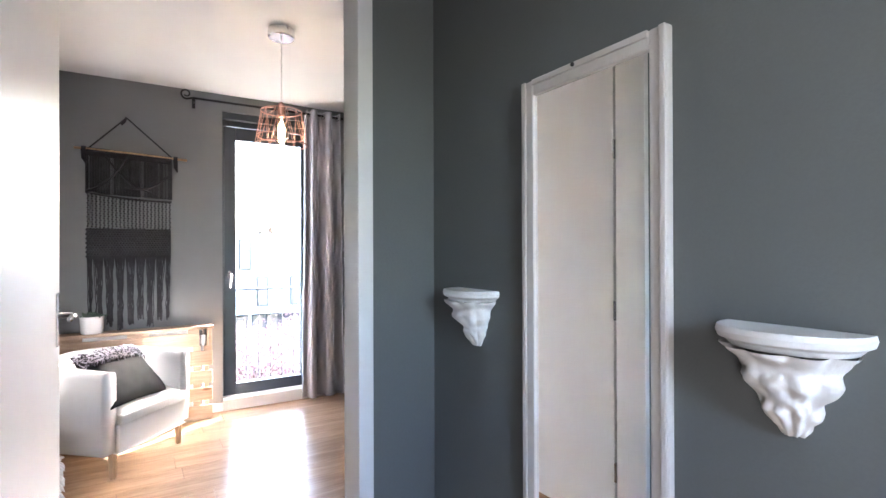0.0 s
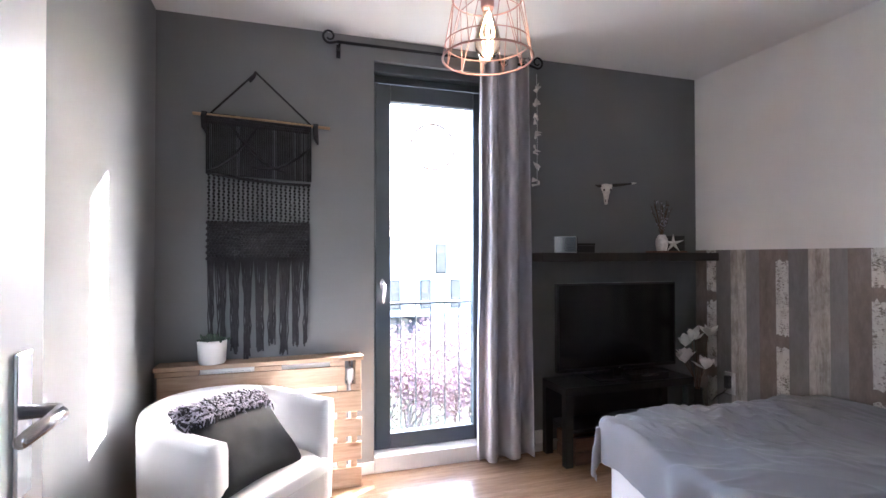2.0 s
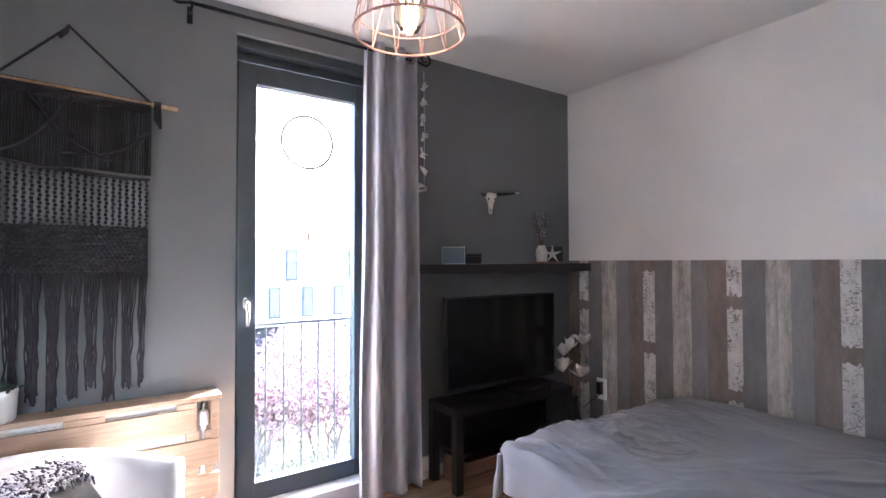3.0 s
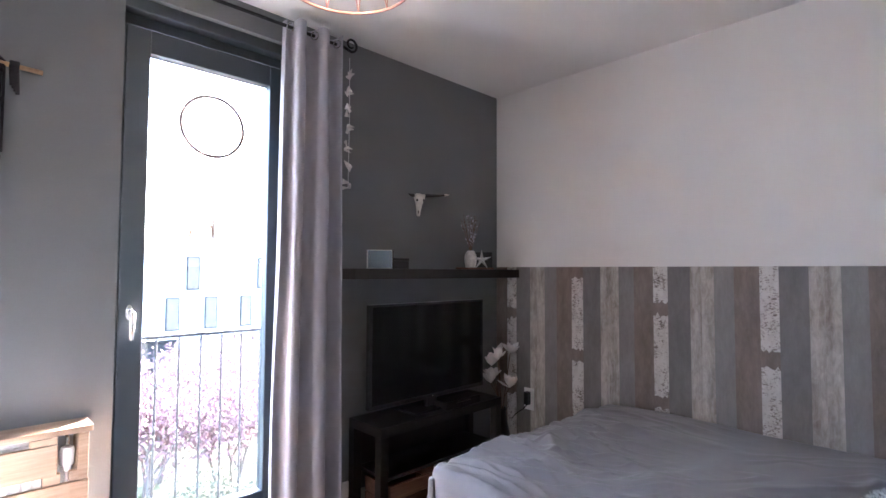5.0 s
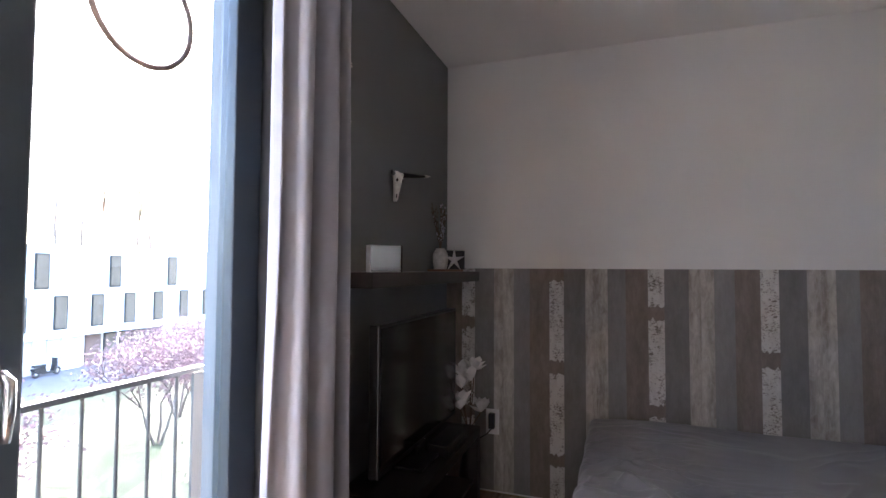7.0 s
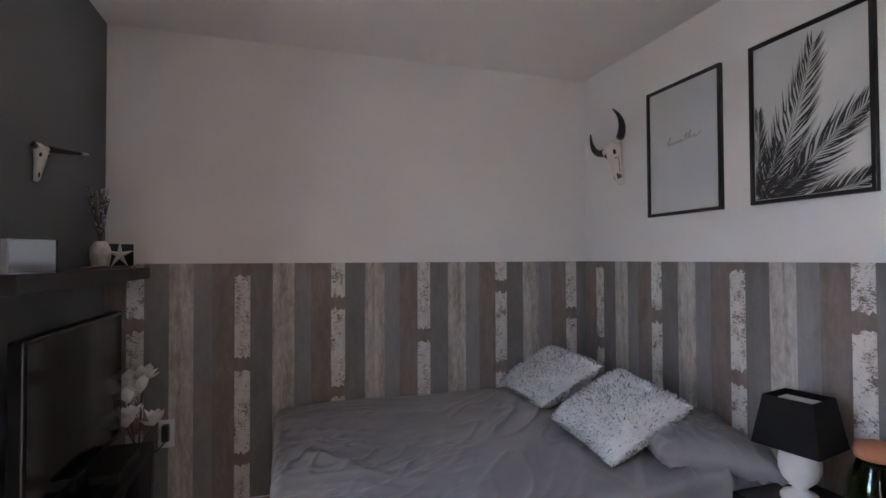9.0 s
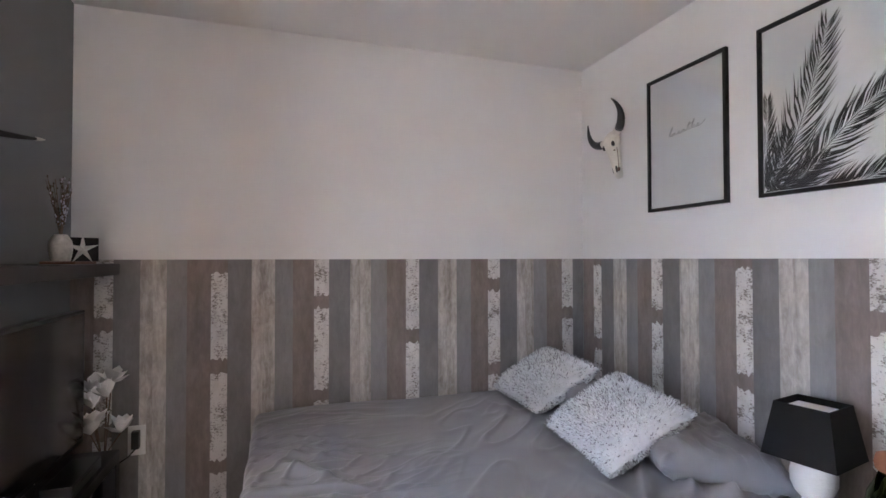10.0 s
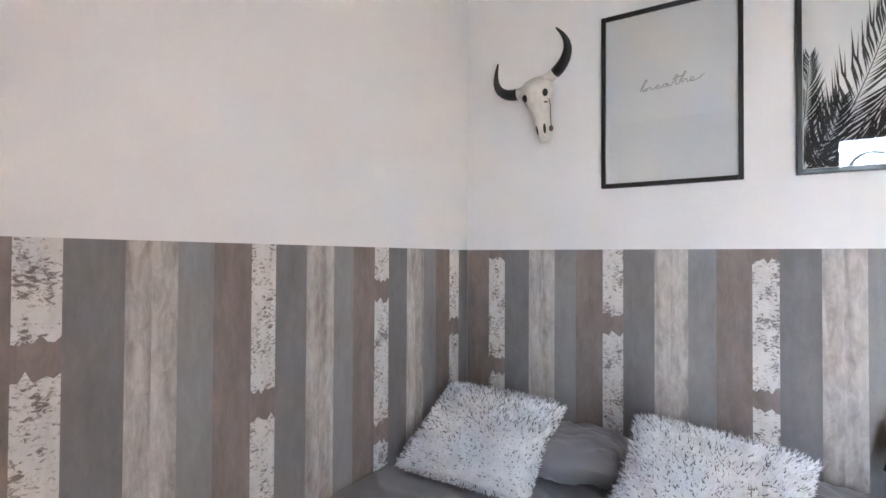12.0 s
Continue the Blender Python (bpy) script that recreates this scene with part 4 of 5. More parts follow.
    for i in range(count):
        f = i / (count - 1)
        x = xl + 0.006 + (xr - xl - 0.012) * f
        bundle = round(f * 8) / 8
        xb = xl + 0.03 + (xr - xl - 0.06) * bundle
        length = 0.50 + 0.03 * math.sin(round(f * 8) * 2.3) + rng.uniform(-0.025, 0.02) + (0.04 if 0.2 < f < 0.42 else 0)
        pts = []
        for k in range(9):
            a = k / 8
            pull = (0.34 + 0.6 * ((i * 37) % 10) / 10) * math.sin(min(1, a * 1.3) * math.pi / 2)
            pts.append((x + (xb - x) * pull + 0.013 * wave(i * 0.7, a * 6, 3) * min(1.0, a * 3), y - 0.004 - 0.006 * rng.random(), 1.295 - a * length))
        tube(pts, [0.0031, 0.003, 0.0031, 0.003, 0.0031, 0.003, 0.0032, 0.0036, 0.0042], 5, fringe)
    tagged(part("fringe", fringe, M_MACRAME, m, "long loose black cords", smooth=True), kind="stuff")


macrame()


def potted_succulent():
    p = thing("potted_plant", pose(0.145, 4.64, 0.735), "white ceramic pot with a dark green succulent on the pallet", "potted plant")
    part("pot", lathe(((0.002, 0.0), (0.062, 0.0), (0.068, 0.008), (0.073, 0.10), (0.075, 0.122), (0.072, 0.125), (0.068, 0.12), (0.066, 0.105), (0.002, 0.104)), 36), M_POT, p, smooth=True)
    rng = random.Random(3)
    for i in range(60):
        a, t = rng.uniform(0, 6.28), rng.uniform(0.15, 1.25)
        r, ln = rng.uniform(0.0, 0.05), rng.uniform(0.03, 0.055)
        d = Vector((math.cos(a) * math.sin(t), math.sin(a) * math.sin(t), math.cos(t)))
        o = Vector((r * math.cos(a), r * math.sin(a), 0.11))
        part("leaf", tube([o, o + d * ln * 0.5, o + d * ln * 0.85, o + d * ln], [0.004, 0.008, 0.006, 0.001], 6), M_LEAF, p, smooth=True)


potted_succulent()


def skull(name, at, scale, label, stretch_horn=1.0):
    """A carved cattle skull: face, horns, eye sockets, in one mesh facing +y, hung on a wall behind it."""
    bm = bmesh.new()
    prof = ((0.016, -0.205, 0.03), (0.028, -0.18, 0.042), (0.033, -0.13, 0.048), (0.042, -0.07, 0.058), (0.066, -0.01, 0.07), (0.088, 0.03, 0.075), (0.080, 0.065, 0.06), (0.055, 0.09, 0.04), (0.03, 0.10, 0.02))
    seg, rings = 20, []
    for hw, z, dp in prof:
        ring = []
        for i in range(seg):
            a = 2 * math.pi * i / seg
            c, s = math.cos(a), math.sin(a)
            x = hw * (abs(c) ** 0.75) * (1 if c >= 0 else -1)
            yy = dp * (0.55 + 0.5 * s)
            ridge = 0.008 * math.exp(-(x / 0.02) ** 2) * max(0, s)
            hollow = -0.02 * math.exp(-((abs(x) - 0.055) / 0.02) ** 2 - ((z - 0.015) / 0.03) ** 2) * max(0, s)
            ring.append(bm.verts.new((x, yy + ridge + hollow + 0.003 * wave(x * 40, z * 40, 2), z)))
        rings.append(ring)
    for a, b in zip(rings, rings[1:]):
        for i in range(seg):
            bm.faces.new((a[i], a[(i + 1) % seg], b[(i + 1) % seg], b[i]))
    bm.faces.new(rings[0][::-1])
    bm.faces.new(rings[-1])
    slant = 0.2 if stretch_horn == 1.0 else 0.0
    for s in (-1, 1):
        tube([(s * 0.05, 0.03, 0.06 - slant * s * 0.05), (s * 0.085, 0.032, 0.066 - slant * s * 0.085), (s * 0.11, 0.034, 0.068 - slant * s * 0.11)], [0.026, 0.024, 0.022], 12, bm)
    for f in bm.faces:
        f.smooth = True
    n0 = len(bm.faces)
    for s in (-1, 1):
        # dark balls put the shade of the eye sockets and nose into colour
        ball(0.018, 10, bm, Matrix.Translation((s * 0.052, 0.06, 0.01)) @ Matrix.Diagonal((0.8, 0.6, 1.0, 1)))
        ball(0.012, 10, bm, Matrix.Translation((s * 0.017, 0.046, -0.145)) @ Matrix.Diagonal((0.75, 0.5, 2.3, 1)))
        pts = [(s * (0.105 + 0.085 * math.sin(a * 2.5)), 0.034 + 0.05 * a, 0.068 + 0.165 * a ** 1.5) for a in [k / 9 for k in range(10)]]
        if stretch_horn > 1:
            pts = [(s * (0.10 + (0.27 if s < 0 else 0.11) * a), 0.034 + (0.18 if s < 0 else 0.05) * a, 0.07 + 0.02 * a * a) for a in [k / 9 for k in range(10)]]
        pts = [(px, py, pz - slant * px) for px, py, pz in pts]
        tube(pts, [0.027 * (1 - 0.85 * (k / 9) ** 1.6) for k in range(10)], 10, bm)
    n1 = len(bm.faces)
    if stretch_horn > 1:
        tube([(-0.32, 0.181, 0.083), (-0.345, 0.197, 0.0865), (-0.376, 0.218, 0.0905)], [0.0175, 0.0135, 0.003], 10, bm)
    for i, f in enumerate(list(bm.faces)):
        f.smooth = True
        f.material_index = 1 if n0 <= i < n1 else 0
    ob = put(name, bm, [M_BONE, M_HORN_HOLLOW], at=at @ Matrix.Diagonal((scale, scale, scale, 1)))
    return tagged(ob, label, "wall decoration")


skull("skull_decoration", pose(3.080, DOORWALL + 0.012, 2.03, 0, 0, 0) @ pose(0, 0, 0, -8, 5, -6), 0.95, "cream cattle skull ornament with dark curved horns")
skull("skull_decoration", pose(2.665, WINWALL - 0.008, 1.765, 0, 0, 180) @ pose(0, 0, 0, -6, 4, -4), 0.48, "small cream skull ornament with straight dark horns", 1.5)
# beads that hang from the large skull's horn
bead = bmesh.new()
tube([(3.035, DOORWALL + 0.06, 2.06), (3.02, DOORWALL + 0.055, 1.98), (3.018, DOORWALL + 0.05, 1.89)], 0.002, 6, bead)
ball(0.010, 10, bead, Matrix.Translation((3.018, DOORWALL + 0.05, 1.88)) @ Matrix.Diagonal((1, 1, 1.4, 1)))
tube([(3.06, DOORWALL + 0.062, 2.0), (3.03, DOORWALL + 0.066, 1.995)], 0.004, 6, bead)
tagged(put("bead_string", bead, M_TWIG, smooth=True), "thin cord with a wooden bead hanging at the skull", "ornament")


def picture(name, x0, x1, z0, z1, label):
    p = thing(name, pose(0, 0, 0), label, "picture", "framed prints on the white wall")
    y, w, d = DOORWALL + 0.001, 0.017, 0.022
    part("frame_side", box(x0, y, z0, x0 + w, y + d, z1), M_BLACK, p, bevel=0.002)
    part("frame_side", box(x1 - w, y, z0, x1, y + d, z1), M_BLACK, p, bevel=0.002)
    part("frame_rail", box(x0 + w, y, z0, x1 - w, y + d, z0 + w), M_BLACK, p, bevel=0.002)
    part("frame_rail", box(x0 + w, y, z1 - w, x1 - w, y + d, z1), M_BLACK, p, bevel=0.002)
    art = part("print", box(x0 + w, y + 0.002, z0 + w, x1 - w, y + 0.009, z1 - w), M_PAPER, p, "pale art print")
    g = part("glazing", box(x0 + w, y + 0.0125, z0 + w, x1 - w, y + 0.0145, z1 - w), M_GLASS, p, "thin clear glass")
    g.visible_shadow = False
    return p, art, y + 0.0095


P1 = (2.292, 2.808, 1.602, 2.324)
P2 = (1.625, 2.134, 1.604, 2.326)
pic, art, yy = picture("framed_print", *P1, "black framed print with one handwritten word")
# the handwriting, drawn as a pen line in the plane of the print
pen = bpy.data.curves.new("handwriting", "CURVE")
pen.dimensions, pen.bevel_depth, pen.bevel_resolution = "3D", 0.0011, 1
STROKES = (
    "0,0.2 0.6,2.6 0.9,3.2 0.7,2.2 0.35,0.3 0.8,0.7 1.0,0.4 0.8,0.05 0.5,0.1",
    "0.9,0.4 1.3,0.9 1.5,0.8 1.45,0.3 1.7,0.1 2.1,0.5",
    "2.1,0.5 2.5,0.7 2.5,1.0 2.2,0.8 2.2,0.2 2.6,0.05 3.1,0.5",
    "3.6,0.9 3.2,0.8 3.1,0.2 3.4,0.1 3.7,0.8 3.65,0.2 4.0,0.1 4.5,1.2",
    "4.5,1.2 4.9,2.6 4.7,1.0 4.75,0.1 5.1,0.2",
    "4.2,1.7 5.0,1.9 5.8,2.1",
    "5.1,0.2 5.7,2.6 5.9,3.1 5.7,1.9 5.5,0.2 5.8,0.9 6.1,0.8 6.1,0.15 6.4,0.1",
    "6.4,0.1 6.9,0.6 6.8,1.0 6.5,0.7 6.6,0.15 7.1,0.05 8.3,1.3",
)
for s in STROKES:
    pts = [tuple(float(v) for v in q.split(",")) for q in s.split()]
    spl = pen.splines.new("BEZIER")
    spl.bezier_points.add(len(pts) - 1)
    for b, (u, v) in zip(spl.bezier_points, pts):
        b.co = (2.655 - 0.0285 * u, yy, 1.985 + 0.0145 * v + 0.0022 * u)
        b.handle_left_type = b.handle_right_type = "AUTO"
pen.materials.append(M_INKG)
word = new("handwriting", pen)
word.parent = art
word["label"] = "the word breathe in thin grey script"

pic2, art2, yy2 = picture("framed_print", *P2, "black framed print of dark palm fronds")


def frond(start, end, bow, count, length, seed, name="palm_frond"):
    """A flat printed frond: a rib and leaflets that sweep towards its tip, kept inside the sheet."""
    rng = random.Random(seed)
    a, b = Vector(start), Vector(end)
    way = (b - a).normalized()
    nrm = Vector((-way.y, way.x))
    verts, faces = [], []
    lo_x, hi_x, lo_z, hi_z = P2[0] + 0.02, P2[1] - 0.02, P2[2] + 0.02, P2[3] - 0.02
    def add(p):
        verts.append((min(max(p.x, lo_x), hi_x), yy2 + 0.0004 * seed % 0.001, min(max(p.y, lo_z), hi_z)))
        return len(verts) - 1
    def rib(t):
        return a + (b - a) * t + nrm * bow * math.sin(math.pi * t * 0.9)
    for i in range(24):
        t0, t1 = i / 24, (i + 1) / 24
        p, q = rib(t0), rib(t1)
        k = 0.0022 * (1 - 0.7 * t0)
        faces.append((add(p + nrm * k), add(q + nrm * k), add(q - nrm * k), add(p - nrm * k)))
    for i in range(count):
        t = 0.03 + 0.97 * i / count
        base = rib(t)
        for s in (1, -1):
            ln = 1.25 * length * (0.55 + 0.55 * math.sin(math.pi * min(1, t * 0.8 + 0.12))) * rng.uniform(0.85, 1.1) * (1.1 - 0.55 * t)
            ang = radians(rng.uniform(34, 46) - 14 * t) * s
            d = Matrix.Rotation(ang, 2) @ way
            d2 = Matrix.Rotation(ang * 0.62, 2) @ way
            w = 0.0043 * rng.uniform(0.8, 1.2)
            n2 = Vector((-d.y, d.x))
            m1, tip = base + d * ln * 0.5, base + d * ln * 0.5 + d2 * ln * 0.5
            i0, i1, i2, i3, i4 = add(base), add(m1 * 0.5 + base * 0.5 + n2 * w), add(m1 + n2 * w * 0.8), add(tip), add(m1 - n2 * w * 0.6)
            faces += [(i0, i1, i2, i4), (i2, i3, i4)]
    me = bpy.data.meshes.new(name)
    me.from_pydata(verts, [], faces)
    me.materials.append(M_INK)
    ob = new(name, me)
    ob.parent = art2


frond((2.085, 1.60), (1.86, 2.24), 0.03, 40, 0.165, 1)
frond((2.00, 1.60), (1.60, 1.95), -0.035, 40, 0.15, 2)
frond((2.14, 1.62), (2.10, 2.02), 0.01, 30, 0.10, 3)
frond((1.90, 1.58), (1.60, 1.70), 0.02, 30, 0.10, 4)
frond((2.13, 1.70), (1.92, 1.60), 0.01, 26, 0.11, 5)
frond((2.12, 1.60), (2.02, 1.86), 0.02, 30, 0.11, 7)
frond((2.05, 1.61), (1.86, 1.72), -0.01, 30, 0.10, 9)


def ornaments():
    top = 1.326
    a = thing("mirror_block", pose(2.252, 4.555, top, 0, 0, -33), "small square mirror-faced block with pale edges on the shelf", "mirror block")
    part("body", box(-0.073, -0.01, 0, 0.073, 0.02, 0.105), M_SOCKET, a, bevel=0.002)
    part("mirror_face", box(-0.069, -0.0125, 0.003, 0.066, -0.0105, 0.102), surface("dull silver mirror", (0.55, 0.57, 0.58), 0.08, 1.0, vary=0.03, relief=0.0, rvary=0.02), a, "dull silvered face")
    part("edge_strip", box(0.0675, -0.0125, 0.0, 0.073, -0.0105, 0.105), M_BLACK, a)
    b = thing("small_box", pose(2.44, 4.645, top), "small black box standing on the shelf", "box")
    part("body", box(-0.07, -0.035, 0, 0.07, 0.035, 0.048), M_BLACK, b, bevel=0.003)
    part("lid", box(-0.072, -0.037, 0.048, 0.072, 0.037, 0.064), M_BLACK, b, bevel=0.003)
    tray = put("wooden_tray", box(-0.125, -0.05, 0, 0.125, 0.075, 0.012), M_CRATE, at=pose(3.085, 4.58, top + 0.0005), bevel=0.004)
    tagged(tray, "thin reddish wooden tray under the vase and starfish", "tray")
    v = thing("twig_vase", pose(3.07, 4.62, top + 0.0125), "ribbed stoneware vase with dry blossom twigs on the shelf", "vase")
    prof = []
    for i in range(18):
        t = i / 17
        r = 0.034 + 0.008 * math.sin(math.pi * t) - (0.012 * max(0, t - 0.75) / 0.25)
        prof.append((r + (0.0015 if i % 2 else 0), 0.115 * t))
    part("vessel", lathe([(0.002, 0)] + prof + [(0.016, 0.112), (0.002, 0.09)], 28), M_SHELL, v, smooth=True)
    rng = random.Random(5)
    for i in range(20):
        ang, lean = rng.uniform(0, 6.28), rng.uniform(0.08, 0.42)
        h = rng.uniform(0.2, 0.3)
        pts = []
        for k in range(6):
            t = k / 5
            pts.append((math.cos(ang) * lean * h * t ** 1.3 + 0.006 * wave(i, t * 3, 1), (math.sin(ang) * lean * h * t ** 1.3) * 0.45, 0.08 + h * t))
        tw = part("twig", tube(pts, [0.0022 - 0.0012 * k / 5 for k in range(6)], 5), M_TWIG, v)
        buds = bmesh.new()
        for k in range(9):
            t = rng.uniform(0.3, 1.0)
            i0 = min(4, int(t * 5))
            p = Vector(pts[i0]).lerp(Vector(pts[i0 + 1]), t * 5 - i0)
            ball(rng.uniform(0.0028, 0.0048), 6, buds, Matrix.Translation(p + Vector((rng.uniform(-.004, .004), rng.uniform(-.004, .004), 0))) @ Matrix.Diagonal((1, 1, 1.5, 1)))
        tagged(part("bud", buds, M_BARK if i % 3 else M_LILAC, tw), kind="stuff")
    s = thing("starfish_frame", pose(3.105, 4.55, top + 0.0125, 0, 0, -45), "white starfish leaning on a small black frame", "starfish")
    part("frame", box(-0.062, 0.012, 0, 0.072, 0.026, 0.105), M_BLACK, s, bevel=0.003)
    bm = bmesh.new()
    c0, c1 = bm.verts.new((0, -0.012, 0.052)), bm.verts.new((0, 0.008, 0.052))
    ring = []
    for k in range(10):
        a0 = math.pi / 2 + k * math.pi / 5
        r = 0.071 if k % 2 == 0 else 0.019
        ring.append(bm.verts.new((r * math.cos(a0), 0.002, 0.052 + r * math.sin(a0))))
    for k in range(10):
        bm.faces.new((c0, ring[k], ring[(k + 1) % 10]))
        bm.faces.new((c1, ring[(k + 1) % 10], ring[k]))
    part("starfish", bm, M_PLASTER, s, "white starfish")
    t = thing("shell_garland", pose(2.10, 4.655, 2.51), "hanging string of pale sea shells beside the curtain", "garland")
    part("string", tube([(0, 0, 0), (0.004, 0, -0.35), (0, 0, -0.74)], 0.0014, 5), M_SOCKET, t)
    for i in range(7):
        z = -0.09 - i * 0.105
        sh = bmesh.new()
        for k in range(3):
            a0 = rng.uniform(0, 6.28)
            m = pose(0.014 * math.cos(a0), 0.01 * math.sin(a0), z + 0.016 * (k - 1), rng.uniform(0, 180), rng.uniform(0, 180), rng.uniform(0, 180))
            cyl(0.017, 0.002, -0.02, 0.02, 9, sh, m @ Matrix.Diagonal((1, 0.45, 1, 1)))
        part("shell", sh, M_SHELL, t)
    k = thing("wall_socket", pose(EAST - 0.004, 4.42, 0.42), "white double wall socket with a black plug", "socket")
    part("plate", box(-0.009, -0.04, -0.075, 0.0, 0.04, 0.075), M_SOCKET, k, bevel=0.003)
    pl = part("plug", box(-0.045, -0.018, -0.035, -0.009, 0.018, 0.055), M_BLACK, k, "black plug adapter", bevel=0.006)
    part("cable", tube([(-0.03, 0.0, -0.035), (-0.034, 0.03, -0.07), (-0.03, 0.09, -0.11), (-0.02, 0.14, -0.16)], 0.004, 8), M_BLACK, pl, smooth=True)
    low = thing("wall_socket", pose(2.12, WINWALL - 0.016, 0.10), "white low wall socket on the skirting", "socket")
    part("plate", box(-0.035, -0.012, -0.04, 0.035, 0.0, 0.045), M_SOCKET, low, bevel=0.003)


ornaments()


def magnolia():
    m = thing("magnolia_vase", pose(3.27, 4.51, 0.0), "tall dark floor vase with white silk magnolia branches", "vase with flowers")
    part("vessel", lathe(((0.002, 0), (0.05, 0), (0.062, 0.05), (0.06, 0.18), (0.035, 0.30), (0.03, 0.36), (0.036, 0.38), (0.028, 0.375), (0.002, 0.30)), 28), M_BLACK, m, smooth=True)
    rng = random.Random(9)
    for i in range(7):
        a = rng.uniform(0, 6.28)
        top = Vector((0.09 * math.cos(a), 0.07 * math.sin(a), rng.uniform(0.50, 0.74)))
        pts = [(0, 0, 0.3), (top.x * 0.3, top.y * 0.3, 0.45), tuple(top)]
        st = part("stem", tube(pts, 0.003, 6), M_TWIG, m)
        for q in range(7):
            b, e = q * 2 * math.pi / 7 + rng.uniform(-.2, .2), rng.uniform(0.25, 1.2)
            d = Vector((math.cos(b) * math.sin(e), math.sin(b) * math.sin(e), math.cos(e)))
            side = d.cross(Vector((0, 0, 1))).normalized() * 0.028
            up = side.cross(d).normalized() * 0.008
            L = rng.uniform(0.075, 0.11)
            bm = bmesh.new()
            v = [bm.verts.new(p) for p in (top, top + d * L * 0.35 + side * 0.8 + up, top + d * L * 0.7 + side + up * 1.4, top + d * L + up, top + d * L * 0.7 - side + up * 1.4, top + d * L * 0.35 - side * 0.8 + up, top + d * L * 0.5 - up * 0.6)]
            for f in ((0, 1, 6), (1, 2, 6), (2, 3, 6), (3, 4, 6), (4, 5, 6), (5, 0, 6)):
                bm.faces.new([v[x] for x in f])
            part("petal", bm, M_BLOSSOM, st, smooth=True)


magnolia()


def bedside():
    n = thing("bedside_table", pose(1.46, 1.79, 0), "small black bedside table next to the bed head", "bedside table")
    part("top", box(0, 0, 0.43, 0.46, 0.36, 0.46), M_BLACKW, n, bevel=0.003)
    for x in (0.01, 0.41):
        for y in (0.01, 0.31):
            part("leg", box(x, y, 0, x + 0.04, y + 0.04, 0.43), M_BLACKW, n, bevel=0.002)
    part("shelf", box(0.02, 0.02, 0.12, 0.44, 0.34, 0.14), M_BLACKW, n, bevel=0.002)
    l = thing("table_lamp", pose(1.79, 1.965, 0.46), "white urn table lamp with a square black shade", "table lamp")
    part("base", lathe(((0.002, 0), (0.064, 0), (0.064, 0.012), (0.056, 0.022), (0.028, 0.032), (0.024, 0.045), (0.034, 0.055), (0.056, 0.078), (0.069, 0.11), (0.070, 0.145), (0.066, 0.165), (0.072, 0.178), (0.070, 0.188), (0.002, 0.19)), 32), M_PLASTER, l, "white urn-shaped foot", smooth=True)
    part("stem", tube([(0, 0, 0.185), (0, 0, 0.33)], 0.008, 10), M_SOCKET, l)
    bm = bmesh.new()
    lo, hi = 0.115, 0.085
    ring = []
    for s, z in ((lo, 0.20), (hi, 0.385), (hi - 0.003, 0.385), (lo - 0.003, 0.20)):
        ring.append([bm.verts.new((x * s, y * s, z)) for x, y in ((-1, -1), (1, -1), (1, 1), (-1, 1))])
    for a, b in zip(ring, ring[1:] + ring[:1]):
        for i in range(4):
            bm.faces.new((a[i], a[(i + 1) % 4], b[(i + 1) % 4], b[i]))
    part("shade", bm, M_BLACKCLOTH, l, "square black cloth shade", at=pose(0, 0, 0, 0, 0, 12))
    part("shade_lining", box(-hi + 0.006, -hi + 0.006, 0.36, hi - 0.006, hi - 0.006, 0.362), M_PAPER, l, at=pose(0, 0, 0, 0, 0, 12))
    j = thing("glass_jar", pose(1.545, 1.945, 0.46), "dark green glass jar with a terracotta lid", "jar")
    part("body", lathe(((0.002, 0), (0.07, 0), (0.085, 0.02), (0.088, 0.12), (0.08, 0.17), (0.058, 0.215), (0.05, 0.24), (0.046, 0.24), (0.054, 0.21), (0.075, 0.165), (0.083, 0.12), (0.08, 0.022), (0.002, 0.006)), 36), M_GREENGLASS, j, smooth=True)
    part("lid", lathe(((0.002, 0.236), (0.045, 0.236), (0.06, 0.243), (0.063, 0.262), (0.058, 0.285), (0.03, 0.295), (0.002, 0.297)), 28), M_JARLID, j, "rough terracotta lid", smooth=True)
    c = thing("card", pose(1.885, 1.86, 0.46), "folded white card on the bedside table", "card")
    part("panel", box(-0.03, -0.02, 0.0, 0.03, -0.018, 0.045), M_PAPER, c, at=pose(0, 0, 0, 0, 0, 20))
    part("panel", box(-0.03, 0.018, 0.0, 0.03, 0.02, 0.045), M_PAPER, c, at=pose(0, 0, 0, 0, 0, 26))


bedside()


